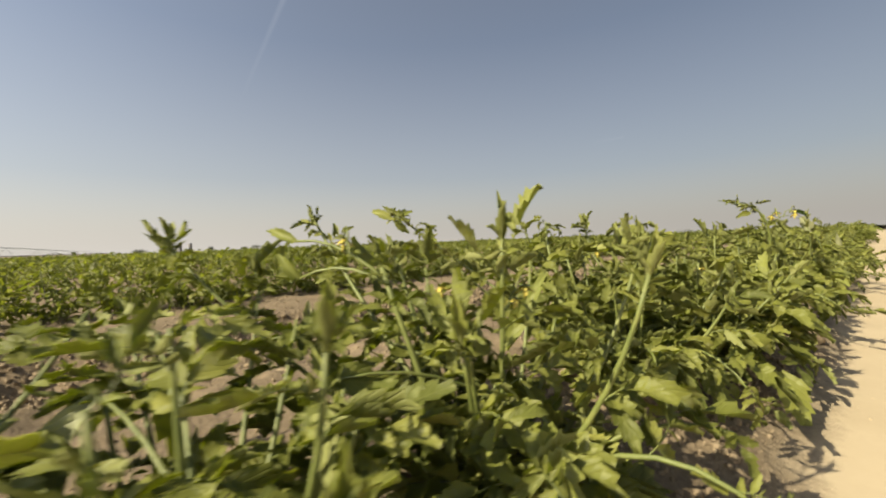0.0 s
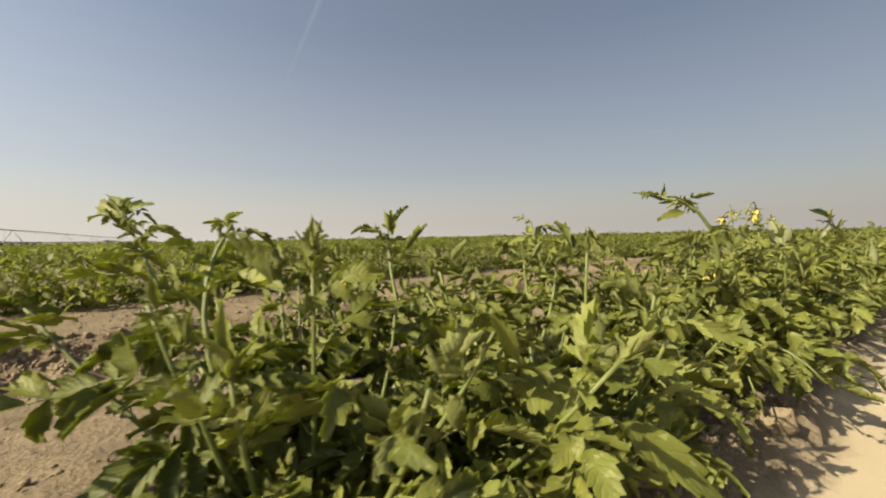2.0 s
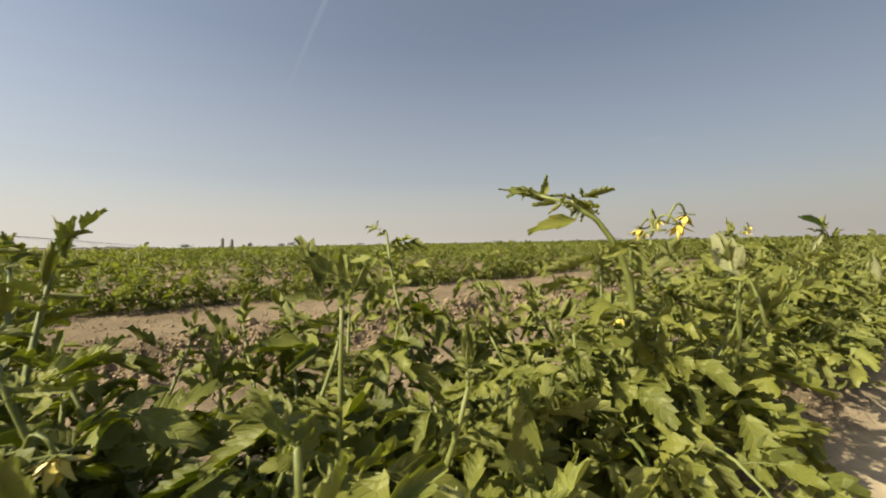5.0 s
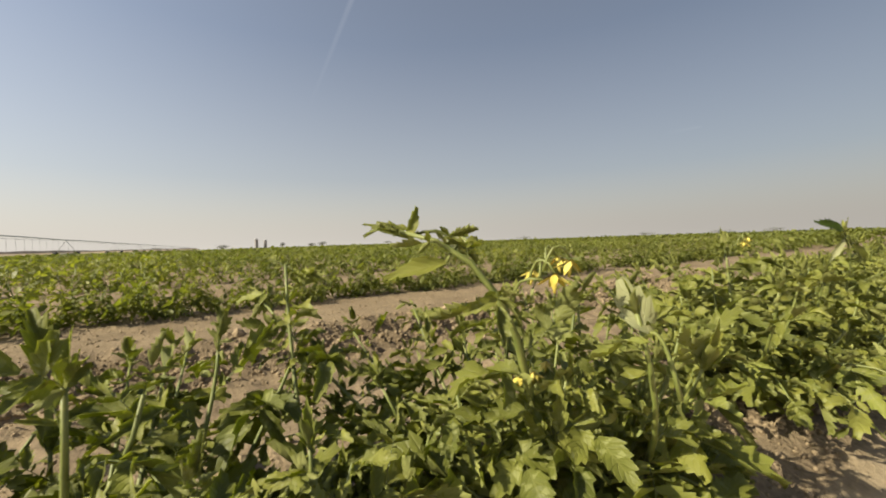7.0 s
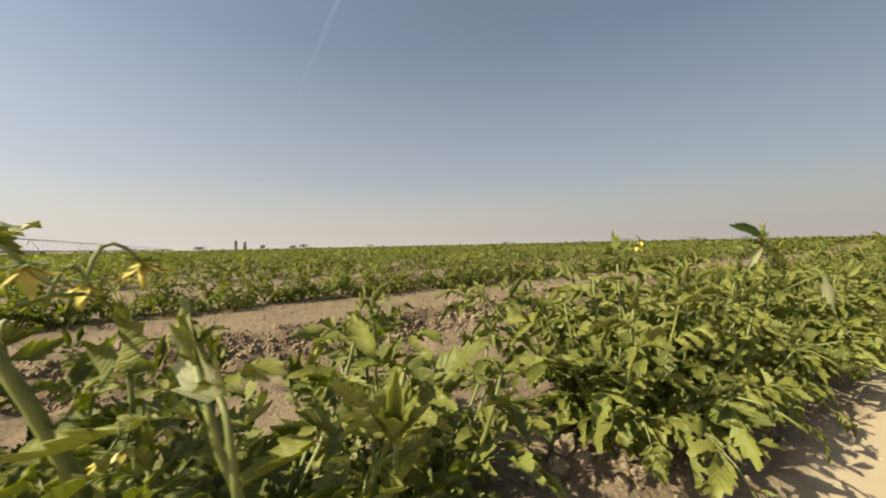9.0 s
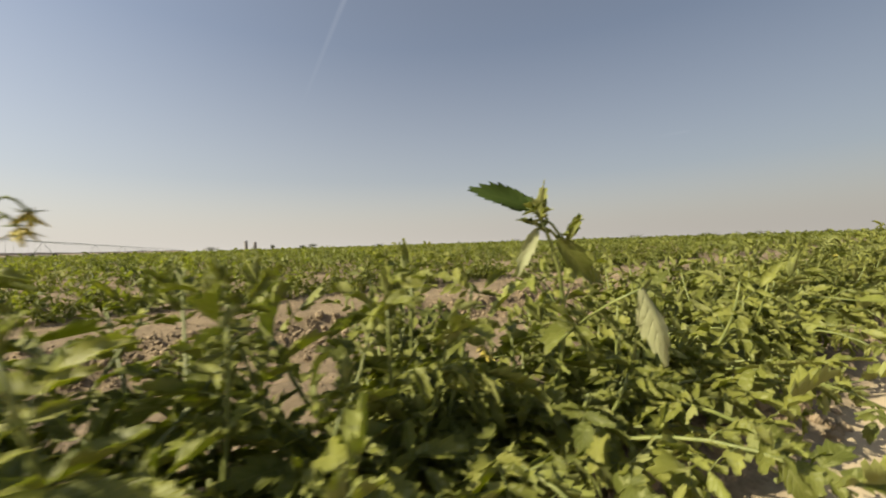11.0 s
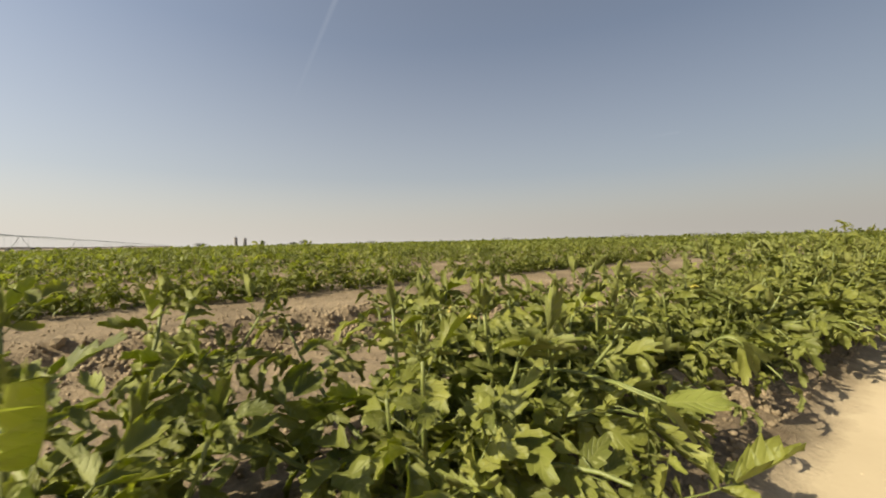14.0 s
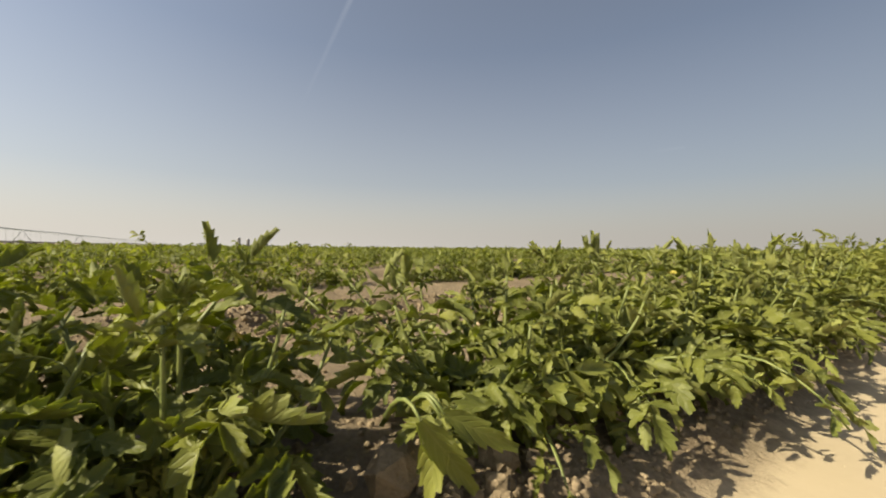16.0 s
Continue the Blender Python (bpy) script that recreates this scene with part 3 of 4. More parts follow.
# the long shoot that arches over the row, with a pale curled leaf and hanging flowers
reach_out(1.40, (-0.225, 1.272, 0.388), (-0.10, 1.36, 0.37), rs, 0.16, size=0.45, truss_at=(-0.145, 1.33, 0.327), thick=0.0055)
truss(first_bed[1.40], np.array((-0.14, 1.345, 0.326)) - np.array(first_bed[1.40].matrix_basis.translation), rs, 2, 0.03, 1.9)
reach_out(1.40, (-0.205, 1.29, 0.21), (-0.18, 1.38, 0.23), rs, 0.08, size=0.5, tuft=False)
reach_out(1.60, (-0.096, 1.417, 0.315), (-0.06, 1.44, 0.15), rs, 0.10, size=0.55, thick=0.0045)
reach_out(2.02, (-0.303, 2.095, 0.342), (-0.285, 2.085, 0.2), rs, 0.10, truss_at=(-0.298, 2.10, 0.332), thick=0.0052)
reach_out(0.28, (-0.55, 0.25, 0.35), (-0.45, 0.25, 0.26), rs, 0.08, size=0.5)

# the tall shoot with one large leaf at its end, shaded side painted dark
d_plant = first_bed[2.60]
o = np.array(d_plant.matrix_basis.translation)
reach_out(2.60, (-0.215, 2.572, 0.362), (-0.20, 2.64, 0.25), rs, 0.10, 1.0, 0.6, False, thick=0.0052)
sh = Shape()
tube(sh, curve3((0, 0, 0), (0.01, 0, 0.01), (0.02, 0, 0.01), 4), 0.0016, 0.0012, 5, 2)
blade(sh, (0.018, 0, 0.01), np.array((1.0, 0, 0.12)), np.array((0, 0.35, 1.0)), 0.072, 0.032, 0.45, -0.25, rs, 14, 5, True, (0, 1), 0.05, 0.35)
blade(sh, (0.012, 0.0, 0.008), np.array((0.6, -0.8, -0.1)), np.array((0, 0.2, 1.0)), 0.04, 0.022, 0.3, -0.4, rs, 8, 5, True, (0, 1), 0.05, 0.4)
part("leaf", sh.mesh("leaf", (SHADED_LEAF, SHADED_LEAF, STEM)), d_plant, aim(np.array((-0.215, 2.572, 0.362)) - o, (-0.45, -0.65, 0.26), (0.62, -0.32, 0.7), 1.0), "large green toothed leaf, coloured dark for its shaded side")
part("shoot_tip", TUFTS[2], d_plant, aim(np.array((-0.215, 2.572, 0.362)) - o, (1, 0.2, 0), (0.1, 0.1, 1), 0.9))


def big_leaf(y, root, tip, width, normal, mats, fold, curl, label, teeth=10, stalk=None):
    """One large leaf of the plant at y, from its stalk to its tip."""
    plant = first_bed[y]
    o = np.array(plant.matrix_basis.translation)
    a, b = np.array(root) - o, np.array(tip) - o
    sh = Shape()
    base = np.array((0.0, 0.0, min(a[2] * 0.7, 0.12))) if stalk is None else np.array(stalk) - o
    tube(sh, curve3(base, (base + a) / 2 + np.array((0, 0, 0.03)), a, 6), 0.0022, 0.0013, 5, 2)
    blade(sh, a, b - a, np.array(normal, float), np.linalg.norm(b - a), width, fold, curl, rs, teeth, 5, True, (0, 1), 0.10, 0.32)
    part("leaf", sh.mesh("leaf", mats), plant, None, label)


big_leaf(2.60, (-0.117, 2.612, 0.283), (-0.085, 2.622, 0.205), 0.034, (0.75, -0.45, 0.45), (PALEUNDER, PALEUNDER, STEM), -0.6, -0.7, "large pale curled leaf showing its underside")
for a, b, w, mats, f in (((-0.215, 2.575, 0.36), (-0.222, 2.590, 0.404), 0.013, (YOUNG, UNDER, STEM), 0.7), ((-0.20, 2.60, 0.335), (-0.187, 2.612, 0.368), 0.018, (LEAF, UNDER, STEM), 0.7),
                         ((-0.218, 2.570, 0.350), (-0.235, 2.550, 0.295), 0.02, (PALEUNDER, PALEUNDER, STEM), 0.5), ((-0.205, 2.59, 0.335), (-0.182, 2.63, 0.285), 0.036, (LEAF, UNDER, STEM), 0.4)):
    big_leaf(2.60, a, b, w, (0.75, -0.6, 0.3), mats, f, -0.4, "folded young leaf at the shoot's end", 8, (-0.205, 2.61, 0.31))
# leaves of the arching shoot: two pointed ones at its end and a pale curled one behind them
for a, b, w, mats in (((-0.222, 1.280, 0.382), (-0.250, 1.245, 0.402), 0.014, (LEAF, UNDER, STEM)), ((-0.222, 1.280, 0.382), (-0.216, 1.286, 0.412), 0.013, (LEAF, UNDER, STEM)),
                      ((-0.210, 1.320, 0.370), (-0.230, 1.338, 0.388), 0.026, (PALEUNDER, PALEUNDER, STEM)), ((-0.195, 1.30, 0.36), (-0.21, 1.245, 0.352), 0.02, (LEAF, UNDER, STEM))):
    big_leaf(1.40, a, b, w, (0.7, -0.5, 0.5), mats, 0.5, -0.4, "folded young leaf at the arching shoot's end", 8, (-0.19, 1.33, 0.36))
big_leaf(1.60, (-0.090, 1.425, 0.300), (-0.104, 1.405, 0.345), 0.030, (0.7, -0.6, 0.3), (PALEUNDER, PALEUNDER, STEM), 0.4, -0.5, "upright pale leaf showing its underside", 8, (-0.07, 1.43, 0.25))
truss(first_bed[0.69], np.array((-0.381, 0.763, 0.256)) - np.array(first_bed[0.69].matrix_basis.translation), rs, 2, 0.02, 0.3)
big_leaf(0.86, (-0.072, 0.882, 0.178), (-0.012, 0.916, 0.135), 0.036, (0.3, -0.6, 0.8), (LEAF, UNDER, STEM), 0.2, -0.35, "large grey-green toothed leaf")
big_leaf(1.03, (-0.15, 0.86, 0.205), (-0.085, 0.845, 0.185), 0.045, (0.3, -0.5, 0.8), (LEAF, UNDER, STEM), 0.2, -0.3, "large grey-green toothed leaf")
# the open plant at the start of the row, with rolled pale leaves and a leaning top
PALE_UNDER = "pale rolled leaf showing its underside"
big_leaf(0.03, (-0.375, 0.026, 0.242), (-0.398, -0.016, 0.244), 0.024, (0.8, -0.1, 0.6), (PALEUNDER, PALEUNDER, STEM), 0.6, -0.6, PALE_UNDER)
big_leaf(0.03, (-0.357, -0.015, 0.204), (-0.333, -0.051, 0.148), 0.036, (0.8, -0.4, 0.5), (PALEUNDER, PALEUNDER, STEM), 0.75, -0.5, PALE_UNDER)
big_leaf(0.03, (-0.303, 0.033, 0.227), (-0.291, 0.029, 0.144), 0.028, (0.5, -0.8, 0.1), (LEAF, UNDER, STEM), 0.9, -0.25, "hanging folded green leaf")
big_leaf(0.28, (-0.234, 0.327, 0.191), (-0.202, 0.366, 0.280), 0.025, (0.6, -0.8, 0.2), (YOUNG, UNDER, STEM), 0.55, -0.3, "upright pale green leaf")
big_leaf(0.28, (-0.126, 0.252, 0.169), (-0.116, 0.246, 0.108), 0.026, (0.7, -0.6, 0.4), (YOUNG, UNDER, STEM), 0.3, -0.2, "hanging pale green leaf")
big_leaf(0.28, (-0.243, 0.130, 0.205), (-0.225, 0.185, 0.195), 0.036, (0.3, -0.3, 0.9), (LEAF, UNDER, STEM), 0.2, -0.4, "broad grey-green leaf lying level")
big_leaf(0.28, (-0.395, 0.17, 0.221), (-0.394, 0.173, 0.251), 0.015, (0.8, -0.5, 0.1), (PALEUNDER, PALEUNDER, STEM), 0.8, 0.3, PALE_UNDER, 6)
first_base = np.array(first_bed[0.28].matrix_basis.translation)
shoot(first_bed[0.28], (-0.005, -0.02, 0), np.array((-0.235, 0.22, 0.16)) - first_base, np.array((-0.285, 0.205, 0.29)) - first_base, rs, 0.0046, 0.0026, 0.06, 0.42, 0.032, True, 1.0, 0.3)
for a, b, w in (((-0.373, 0.153, 0.32), (-0.405, 0.128, 0.338), 0.015), ((-0.36, 0.15, 0.28), (-0.375, 0.128, 0.31), 0.016)):
    big_leaf(0.28, a, b, w, (0.6, -0.7, 0.3), (YOUNG, UNDER, STEM), 0.6, -0.5, "young curled yellow-green leaf", 8, (-0.275, 0.21, 0.27))
for a, b, w in (((-0.77, 0.54, 0.375), (-0.81, 0.50, 0.405), 0.026), ((-0.77, 0.54, 0.375), (-0.74, 0.58, 0.400), 0.026), ((-0.76, 0.54, 0.37), (-0.74, 0.565, 0.340), 0.024)):
    big_leaf(0.69, a, b, w, (0.6, -0.7, 0.3), (YOUNG, UNDER, STEM), 0.5, -0.5, "young curled yellow-green leaf", 8, (-0.74, 0.55, 0.355))
for at, q in (((-0.289, 0.173, 0.296), 3.0), ((-0.245, 0.222, 0.247), 0.5)):
    truss(first_bed[0.28], np.array(at) - first_base, rs, 1, 0.012, q)
big_leaf(0.69, (-0.07, 0.80, 0.085), (-0.03, 0.752, 0.03), 0.05, (0.4, -0.6, 0.7), (LEAF, UNDER, STEM), 0.25, -0.3, "large grey-green toothed leaf")
for a, b in (((-0.092, 3.39, 0.190), (-0.050, 3.42, 0.198)), ((-0.095, 3.385, 0.190), (-0.083, 3.425, 0.150))):
    big_leaf(3.43, a, b, 0.024, (0.3, -0.6, 0.8), (YOUNG, UNDER, STEM), 0.25, -0.3, "bright pale green toothed leaf")
big_leaf(0.86, (-0.120, 0.818, 0.227), (-0.120, 0.789, 0.273), 0.024, (0.6, -0.5, 0.6), (LEAF, UNDER, STEM), 0.5, -0.4, "pointed bright green leaf close to the track")
big_leaf(1.03, (-0.100, 0.941, 0.214), (-0.100, 0.867, 0.203), 0.026, (0.5, -0.5, 0.7), (LEAF, UNDER, STEM), 0.4, -0.3, "pointed green leaf close to the track")
big_leaf(1.60, (-0.07, 1.545, 0.115), (-0.045, 1.60, 0.035), 0.036, (0.6, -0.6, 0.5), (LEAF, UNDER, STEM), 0.35, -0.4, "hanging grey-green toothed leaf over the track's edge")
big_leaf(1.20, (-0.165, 1.185, 0.205), (-0.148, 1.165, 0.130), 0.030, (0.7, -0.6, 0.3), (LEAF, UNDER, STEM), 0.4, -0.3, "hanging pointed green leaf")
big_leaf(1.40, (-0.13, 1.33, 0.10), (-0.10, 1.42, 0.085), 0.036, (0.3, -0.4, 0.9), (LEAF, UNDER, STEM), 0.25, -0.4, "broad green leaf lying level")
big_leaf(3.60, (-0.150, 3.742, 0.165), (-0.140, 3.785, 0.105), 0.028, (0.7, -0.6, 0.4), (LEAF, UNDER, STEM), 0.35, -0.3, "hanging grey-green toothed leaf", 10, (-0.20, 3.74, 0.15))
big_leaf(2.95, (-0.17, 3.0, 0.172), (-0.16, 3.045, 0.105), 0.030, (0.7, -0.6, 0.4), (LEAF, UNDER, STEM), 0.4, -0.3, "hanging pointed green leaf")
big_leaf(3.60, (-0.16, 3.765, 0.158), (-0.147, 3.745, 0.105), 0.024, (0.7, -0.6, 0.4), (LEAF, UNDER, STEM), 0.35, -0.3, "hanging pointed green leaf", 10, (-0.20, 3.76, 0.15))
big_leaf(3.60, (-0.16, 3.768, 0.160), (-0.135, 3.82, 0.130), 0.024, (0.5, -0.6, 0.7), (LEAF, UNDER, STEM), 0.3, -0.4, "pointed green leaf of a spreading pair", 10, (-0.20, 3.76, 0.15))
reach_out(0.86, (-0.06, 0.86, 0.235), (-0.13, 0.80, 0.12), rs, 0.04, 1.0, 0.55, True, 0.4, None, 0.024, 0.0028)
reach_out(1.03, (-0.08, 1.10, 0.20), (-0.13, 1.02, 0.10), rs, 0.04, 1.0, 0.55, True, 0.3, None, 0.024, 0.0028)


# ---- the first bed farther on, and the second bed, leaf by leaf ----
def branch_mesh(rng, length, leaves, size, rise):
    """A leafy branch for plants a few steps off: its stem and small leaves together."""
    out = Shape()
    pts = curve3((0, 0, 0), (length * 0.55, 0, length * 0.35 * rise), (length * (1.0 - 0.45 * rise), 0, length * rise), 6)
    tube(out, pts, 0.0036, 0.0016, 3, 1)
    pool = [compound_leaf(rng, 0.15, rng.uniform(0.5, 1.6), rng.uniform(0.25, 0.9), rng.uniform(-1.1, 0.4), 2 + k % 2, 1, 1.0) for k in range(5)]
    for k in range(leaves):
        s = 0.12 + 0.88 * k / (leaves - 1)
        i = min(int(s * 5), 4)
        p = pts[i] + (pts[i + 1] - pts[i]) * (s * 5 - i)
        a = 2.4 * k + rng.uniform(-0.4, 0.4)
        d = np.array((0.3 + 0.5 * math.cos(a) * 0.6, math.sin(a), 0.75 * math.cos(a) + 0.15))
        m = np.array(aim(p, d, rng.normal(0, 0.45, 3) + (0, 0, 1), size * rng.uniform(0.75, 1.2) * (1.0 if s < 0.85 else 0.7)))
        leaf = pool[rng.integers(5)]
        out.add(np.array(leaf.v) @ m[:3, :3].T + m[:3, 3], leaf.f, leaf.uv, 0)
    return out.mesh("branch", (FARLEAF, STEM))


rng = np.random.default_rng(33)
BRANCHES = [branch_mesh(rng, rng.uniform(0.22, 0.29), 14, 0.66, rng.uniform(0.55, 0.95)) for _ in range(12)]


def leafy_plant(x, y, label, group, scale):
    plant = thing("tomato_plant", (x, y, float(ground_z(x, y)) - 0.005), label, "tomato plant", group)
    spin = rng.uniform(0, 360)
    for k in range(8):
        part("branch", BRANCHES[rng.integers(12)], plant, pose(0, 0, 0, 0, rng.uniform(-12, 12), spin + 45 * k + rng.uniform(-18, 18)) @ Matrix.Scale(scale * rng.uniform(0.8, 1.12), 4))
    return plant


y = 5.58
while y < 9.6:
    leafy_plant(ROW + float(drift(y)) + rng.uniform(-0.03, 0.03), y, "green tomato plant in a long row on a soil bed", GROUP, rng.uniform(1.0, 1.25))
    y += rng.uniform(0.20, 0.26)
y = -1.6
while y < 8.4:
    # here and there a plant has failed and the soil shows through
    if not rng.random() < 0.10:
        leafy_plant(ROW - PITCH + float(drift(y)) + rng.uniform(-0.06, 0.06), y, "green tomato plant on the raised bed across the furrow", "tomato plants of the second bed", rng.uniform(0.82, 1.01))
    y += rng.uniform(0.20, 0.28)


# ---- farther rows ----
def foliage_shape(rng, leaves, height, spread, fine, size):
    """One plant's leaves in one shape, for the rows farther off."""
    out = Shape()
    pool = [compound_leaf(rng, 0.15, rng.uniform(0.6, 1.6), rng.uniform(0.15, 0.7), rng.uniform(-0.8, 0.3), 2, fine, 1.1) for _ in range(6)]
    for k in range(leaves):
        leaf = pool[rng.integers(6)]
        a, r = rng.uniform(0, 6.28), math.sqrt(rng.random())
        z = height * (rng.uniform(0.12, 1.0) if r < 0.7 else rng.uniform(0.08, 0.75))
        at = (math.cos(a) * r * spread * 0.75, math.sin(a) * r * spread * 0.75, z)
        q = a + rng.normal(0, 0.8)
        m = aim(at, (math.cos(q), math.sin(q), rng.uniform(-0.4, 0.5 - 0.5 * z / height)), (rng.normal(0, 0.3), rng.normal(0, 0.3), 1), size * rng.uniform(0.75, 1.2))
        m = np.array(m)
        v = np.array(leaf.v) @ m[:3, :3].T + m[:3, 3]
        out.add(v, leaf.f, leaf.uv, 0)
    return out


def stems_mesh(rng, height, spread):
    sh = Shape()
    for k in range(4):
        a = 1.6 * k + rng.uniform(-0.4, 0.4)
        d = np.array((math.cos(a), math.sin(a), 0.0))
        tube(sh, curve3((0, 0, 0), d * spread * 0.4 + np.array((0, 0, height * 0.3)), d * spread * 0.5 + np.array((0, 0, height * 0.85)), 4), 0.004, 0.002, 3)
    return sh.mesh("stem", (STEM,))


rng = np.random.default_rng(44)
MID_PLANTS = [(foliage_shape(rng, 46, rng.uniform(0.25, 0.30), rng.uniform(0.26, 0.31), 1, 0.85).mesh("foliage", (FARLEAF,)), stems_mesh(rng, 0.27, 0.24)) for _ in range(6)]
for row in range(2, 5):
    y = -1.4 - 0.8 * row
    while y < 10.0:
        foliage, stem = MID_PLANTS[rng.integers(6)]
        x = ROW - PITCH * row + float(drift(y)) + rng.uniform(-0.06, 0.06)
        p = thing("tomato_plant", (x, y, float(ground_z(x, y)) - 0.004), "green tomato plant in a farther row of the field", "tomato plant", "tomato plants of the farther beds", rng.uniform(0, 360))
        s = rng.uniform(0.78, 1.08)
        p.scale = (s, s, s)
        part("foliage", foliage, p)
        part("stem", stem, p)
        y += rng.uniform(0.24, 0.32)


def scatter(name, shapes, spots, rng, mat, label, parent=None):
    """Many plants too far to tell apart, joined in one object."""
    vs, fs, uvs, k = [], [], [], 0
    packed = [(np.array(s.v), np.array(s.f), np.array(s.uv)) for s in shapes]
    for x, y, z, s in spots:
        v, f, uv = packed[rng.integers(len(packed))]
        a = rng.uniform(0, 6.28)
        c, sn = math.cos(a) * s, math.sin(a) * s
        vs.append(np.stack([x + c * v[:, 0] - sn * v[:, 1], y + sn * v[:, 0] + c * v[:, 1], z + v[:, 2] * s], 1))
        fs.append(f + k)
        uvs.append(uv)
        k += len(v)
    co, faces, uv = np.concatenate(vs), np.concatenate(fs), np.concatenate(uvs)
    me = bpy.data.meshes.new(name)
    me.vertices.add(len(co))
    me.vertices.foreach_set("co", co.ravel())
    me.loops.add(faces.size)
    me.loops.foreach_set("vertex_index", faces.ravel())
    me.polygons.add(len(faces))
    me.polygons.foreach_set("loop_start", np.arange(0, faces.size, faces.shape[1]))
    me.polygons.foreach_set("use_smooth", np.ones(len(faces), bool))
    me.materials.append(mat)
    lay = me.uv_layers.new(name="blade")
    lay.data.foreach_set("uv", uv[faces.ravel()].ravel())
    me.update(calc_edges=True)
    return tagged(new(name, me), label, "crop rows", kind="stuff")


rng = np.random.default_rng(55)
LOW = [foliage_shape(rng, 16, 0.30, 0.29, 0, 1.5) for _ in range(5)]
spots = []
for row in range(0, 9):
    xc = ROW - PITCH * row
    lo = 9.7 if row == 0 else 8.5 if row == 1 else 10.1 if row < 5 else -1.5 - 0.8 * row
    y = lo
    while y < 16:
        dx = rng.uniform(-0.05, 0.05)
        spots.append((xc + dx + float(drift(y)), y, float(bed_profile(xc + dx)) - 0.005, rng.uniform(0.8, 1.12)))
        y += rng.uniform(0.26, 0.34)
scatter("crop_rows", LOW, spots, rng, FARLEAF, "long rows of green tomato plants on raised beds")

LOWEST = []
for _ in range(5):
    sh = Shape()
    for k in range(8):
        a, r, z = rng.uniform(0, 6.28), rng.uniform(0, 0.32), rng.uniform(0.04, 0.31)
        d = np.array((math.cos(a), math.sin(a), rng.uniform(-0.5, 0.6)))
        blade(sh, (math.cos(a) * r, math.sin(a) * r, z), d, np.array((0, 0, 1.0)) + rng.normal(0, 0.5, 3), 0.2, 0.12, 0.3, -0.5, rng, 2, 3, False)
    LOWEST.append(sh)
spots = []
for row in range(0, 34):
    xc = ROW - PITCH * row
    lo = 16.1 if row < 9 else -2.0 - 0.8 * row
    y = lo
    step = 0.55
    while y < 48:
        dx = rng.uniform(-0.06, 0.06)
        spots.append((xc + dx + float(drift(y)), y, float(bed_profile(xc + dx)) - 0.01, rng.uniform(0.85, 1.12)))
        y += step * rng.uniform(0.8, 1.2)
scatter("distant_crop_rows", LOWEST, spots, rng, FARLEAF, "distant rows of green tomato plants merging into a field")


def canopy_sheet():
    """The leaf canopy far off, where single rows run together."""
    m, n, l, b = material("far_canopy")
    pos = n.new("ShaderNodeNewGeometry").outputs["Position"]
    t = node(n, "ShaderNodeTexNoise", Scale=1.6, Detail=8.0, Roughness=0.75)
    l.new(pos, t.inputs["Vector"])
    r = ramp(n, l, t.outputs[0], ((0.3, (0.04, 0.062, 0.02)), (0.55, (0.09, 0.12, 0.035)), (0.75, (0.14, 0.16, 0.055))))
    l.new(r.outputs[0], b.inputs["Base Color"])
    b.inputs["Roughness"].default_value = 0.9
    bp = node(n, "ShaderNodeBump", Strength=1.0, Distance=0.2)
    l.new(t.outputs[0], bp.inputs["Height"])
    l.new(bp.outputs[0], b.inputs["Normal"])
    sh = Shape()
    r2 = np.random.default_rng(8)

    def patch(x0, x1, y0, y1, nx, ny):
        v = [(x, y, 0.29 + r2.uniform(-0.05, 0.05)) for x in np.linspace(x0, x1, nx) for y in np.linspace(y0, y1, ny)]
        f = [(i * ny + j, (i + 1) * ny + j, (i + 1) * ny + j + 1, i * ny + j + 1) for i in range(nx - 1) for j in range(ny - 1)]
        sh.add(v, f)

    patch(-330, -64, -30, 40, 90, 40)
    patch(-330, -0.2, 40, 330, 110, 100)
    me = sh.mesh("far_crop", (m,))
    return tagged(new("far_crop", me), "far green crop canopy reaching towards the horizon", "crop field", kind="stuff")


canopy_sheet()

# ---- clods and litter ----
def clod_mesh(rng):
    bm = bmesh.new()
    bmesh.ops.create_icosphere(bm, subdivisions=1, radius=1)
    k = rng.uniform(0.6, 1.0, 3)
    for v in bm.verts:
        v.co = Vector(np.array(v.co) * k * rng.uniform(0.72, 1.2))
    me = bpy.data.meshes.new("clod")
    bm.to_mesh(me)
    me.materials.append(CLOD)
    sh = Shape()
    sh.v = [tuple(v.co) for v in bm.verts]
    sh.f = [tuple(v.index for v in q.verts) for q in bm.faces]
    sh.uv = [(0.5, 0.5)] * len(sh.v)
    bm.free()
    return me, sh


rng = np.random.default_rng(66)
CLODS = [clod_mesh(rng) for _ in range(10)]


def clod_spot(rng):
    pick = rng.random()
    if pick < 0.30:
        x = -rng.normal(0.145, 0.045)
    elif pick < 0.56:
        x = -rng.uniform(0.15, 0.6)
    elif pick < 0.88:
        x = -rng.normal(1.56, 0.07)
    else:
        x = -rng.uniform(0.65, 1.7)
    y = rng.uniform(-0.8, 5.2)
    return min(x, -0.075) + float(drift(y)), y


for k in range(200):
    x, y = clod_spot(rng)
    s = rng.uniform(0.008, 0.020) if k % 3 else rng.uniform(0.018, 0.032)
    part("clod", CLODS[rng.integers(10)][0], ground, pose(x, y, float(ground_z(x, y)) + 0.25 * s, *rng.uniform(0, 360, 3)) @ Matrix.Scale(s, 4))
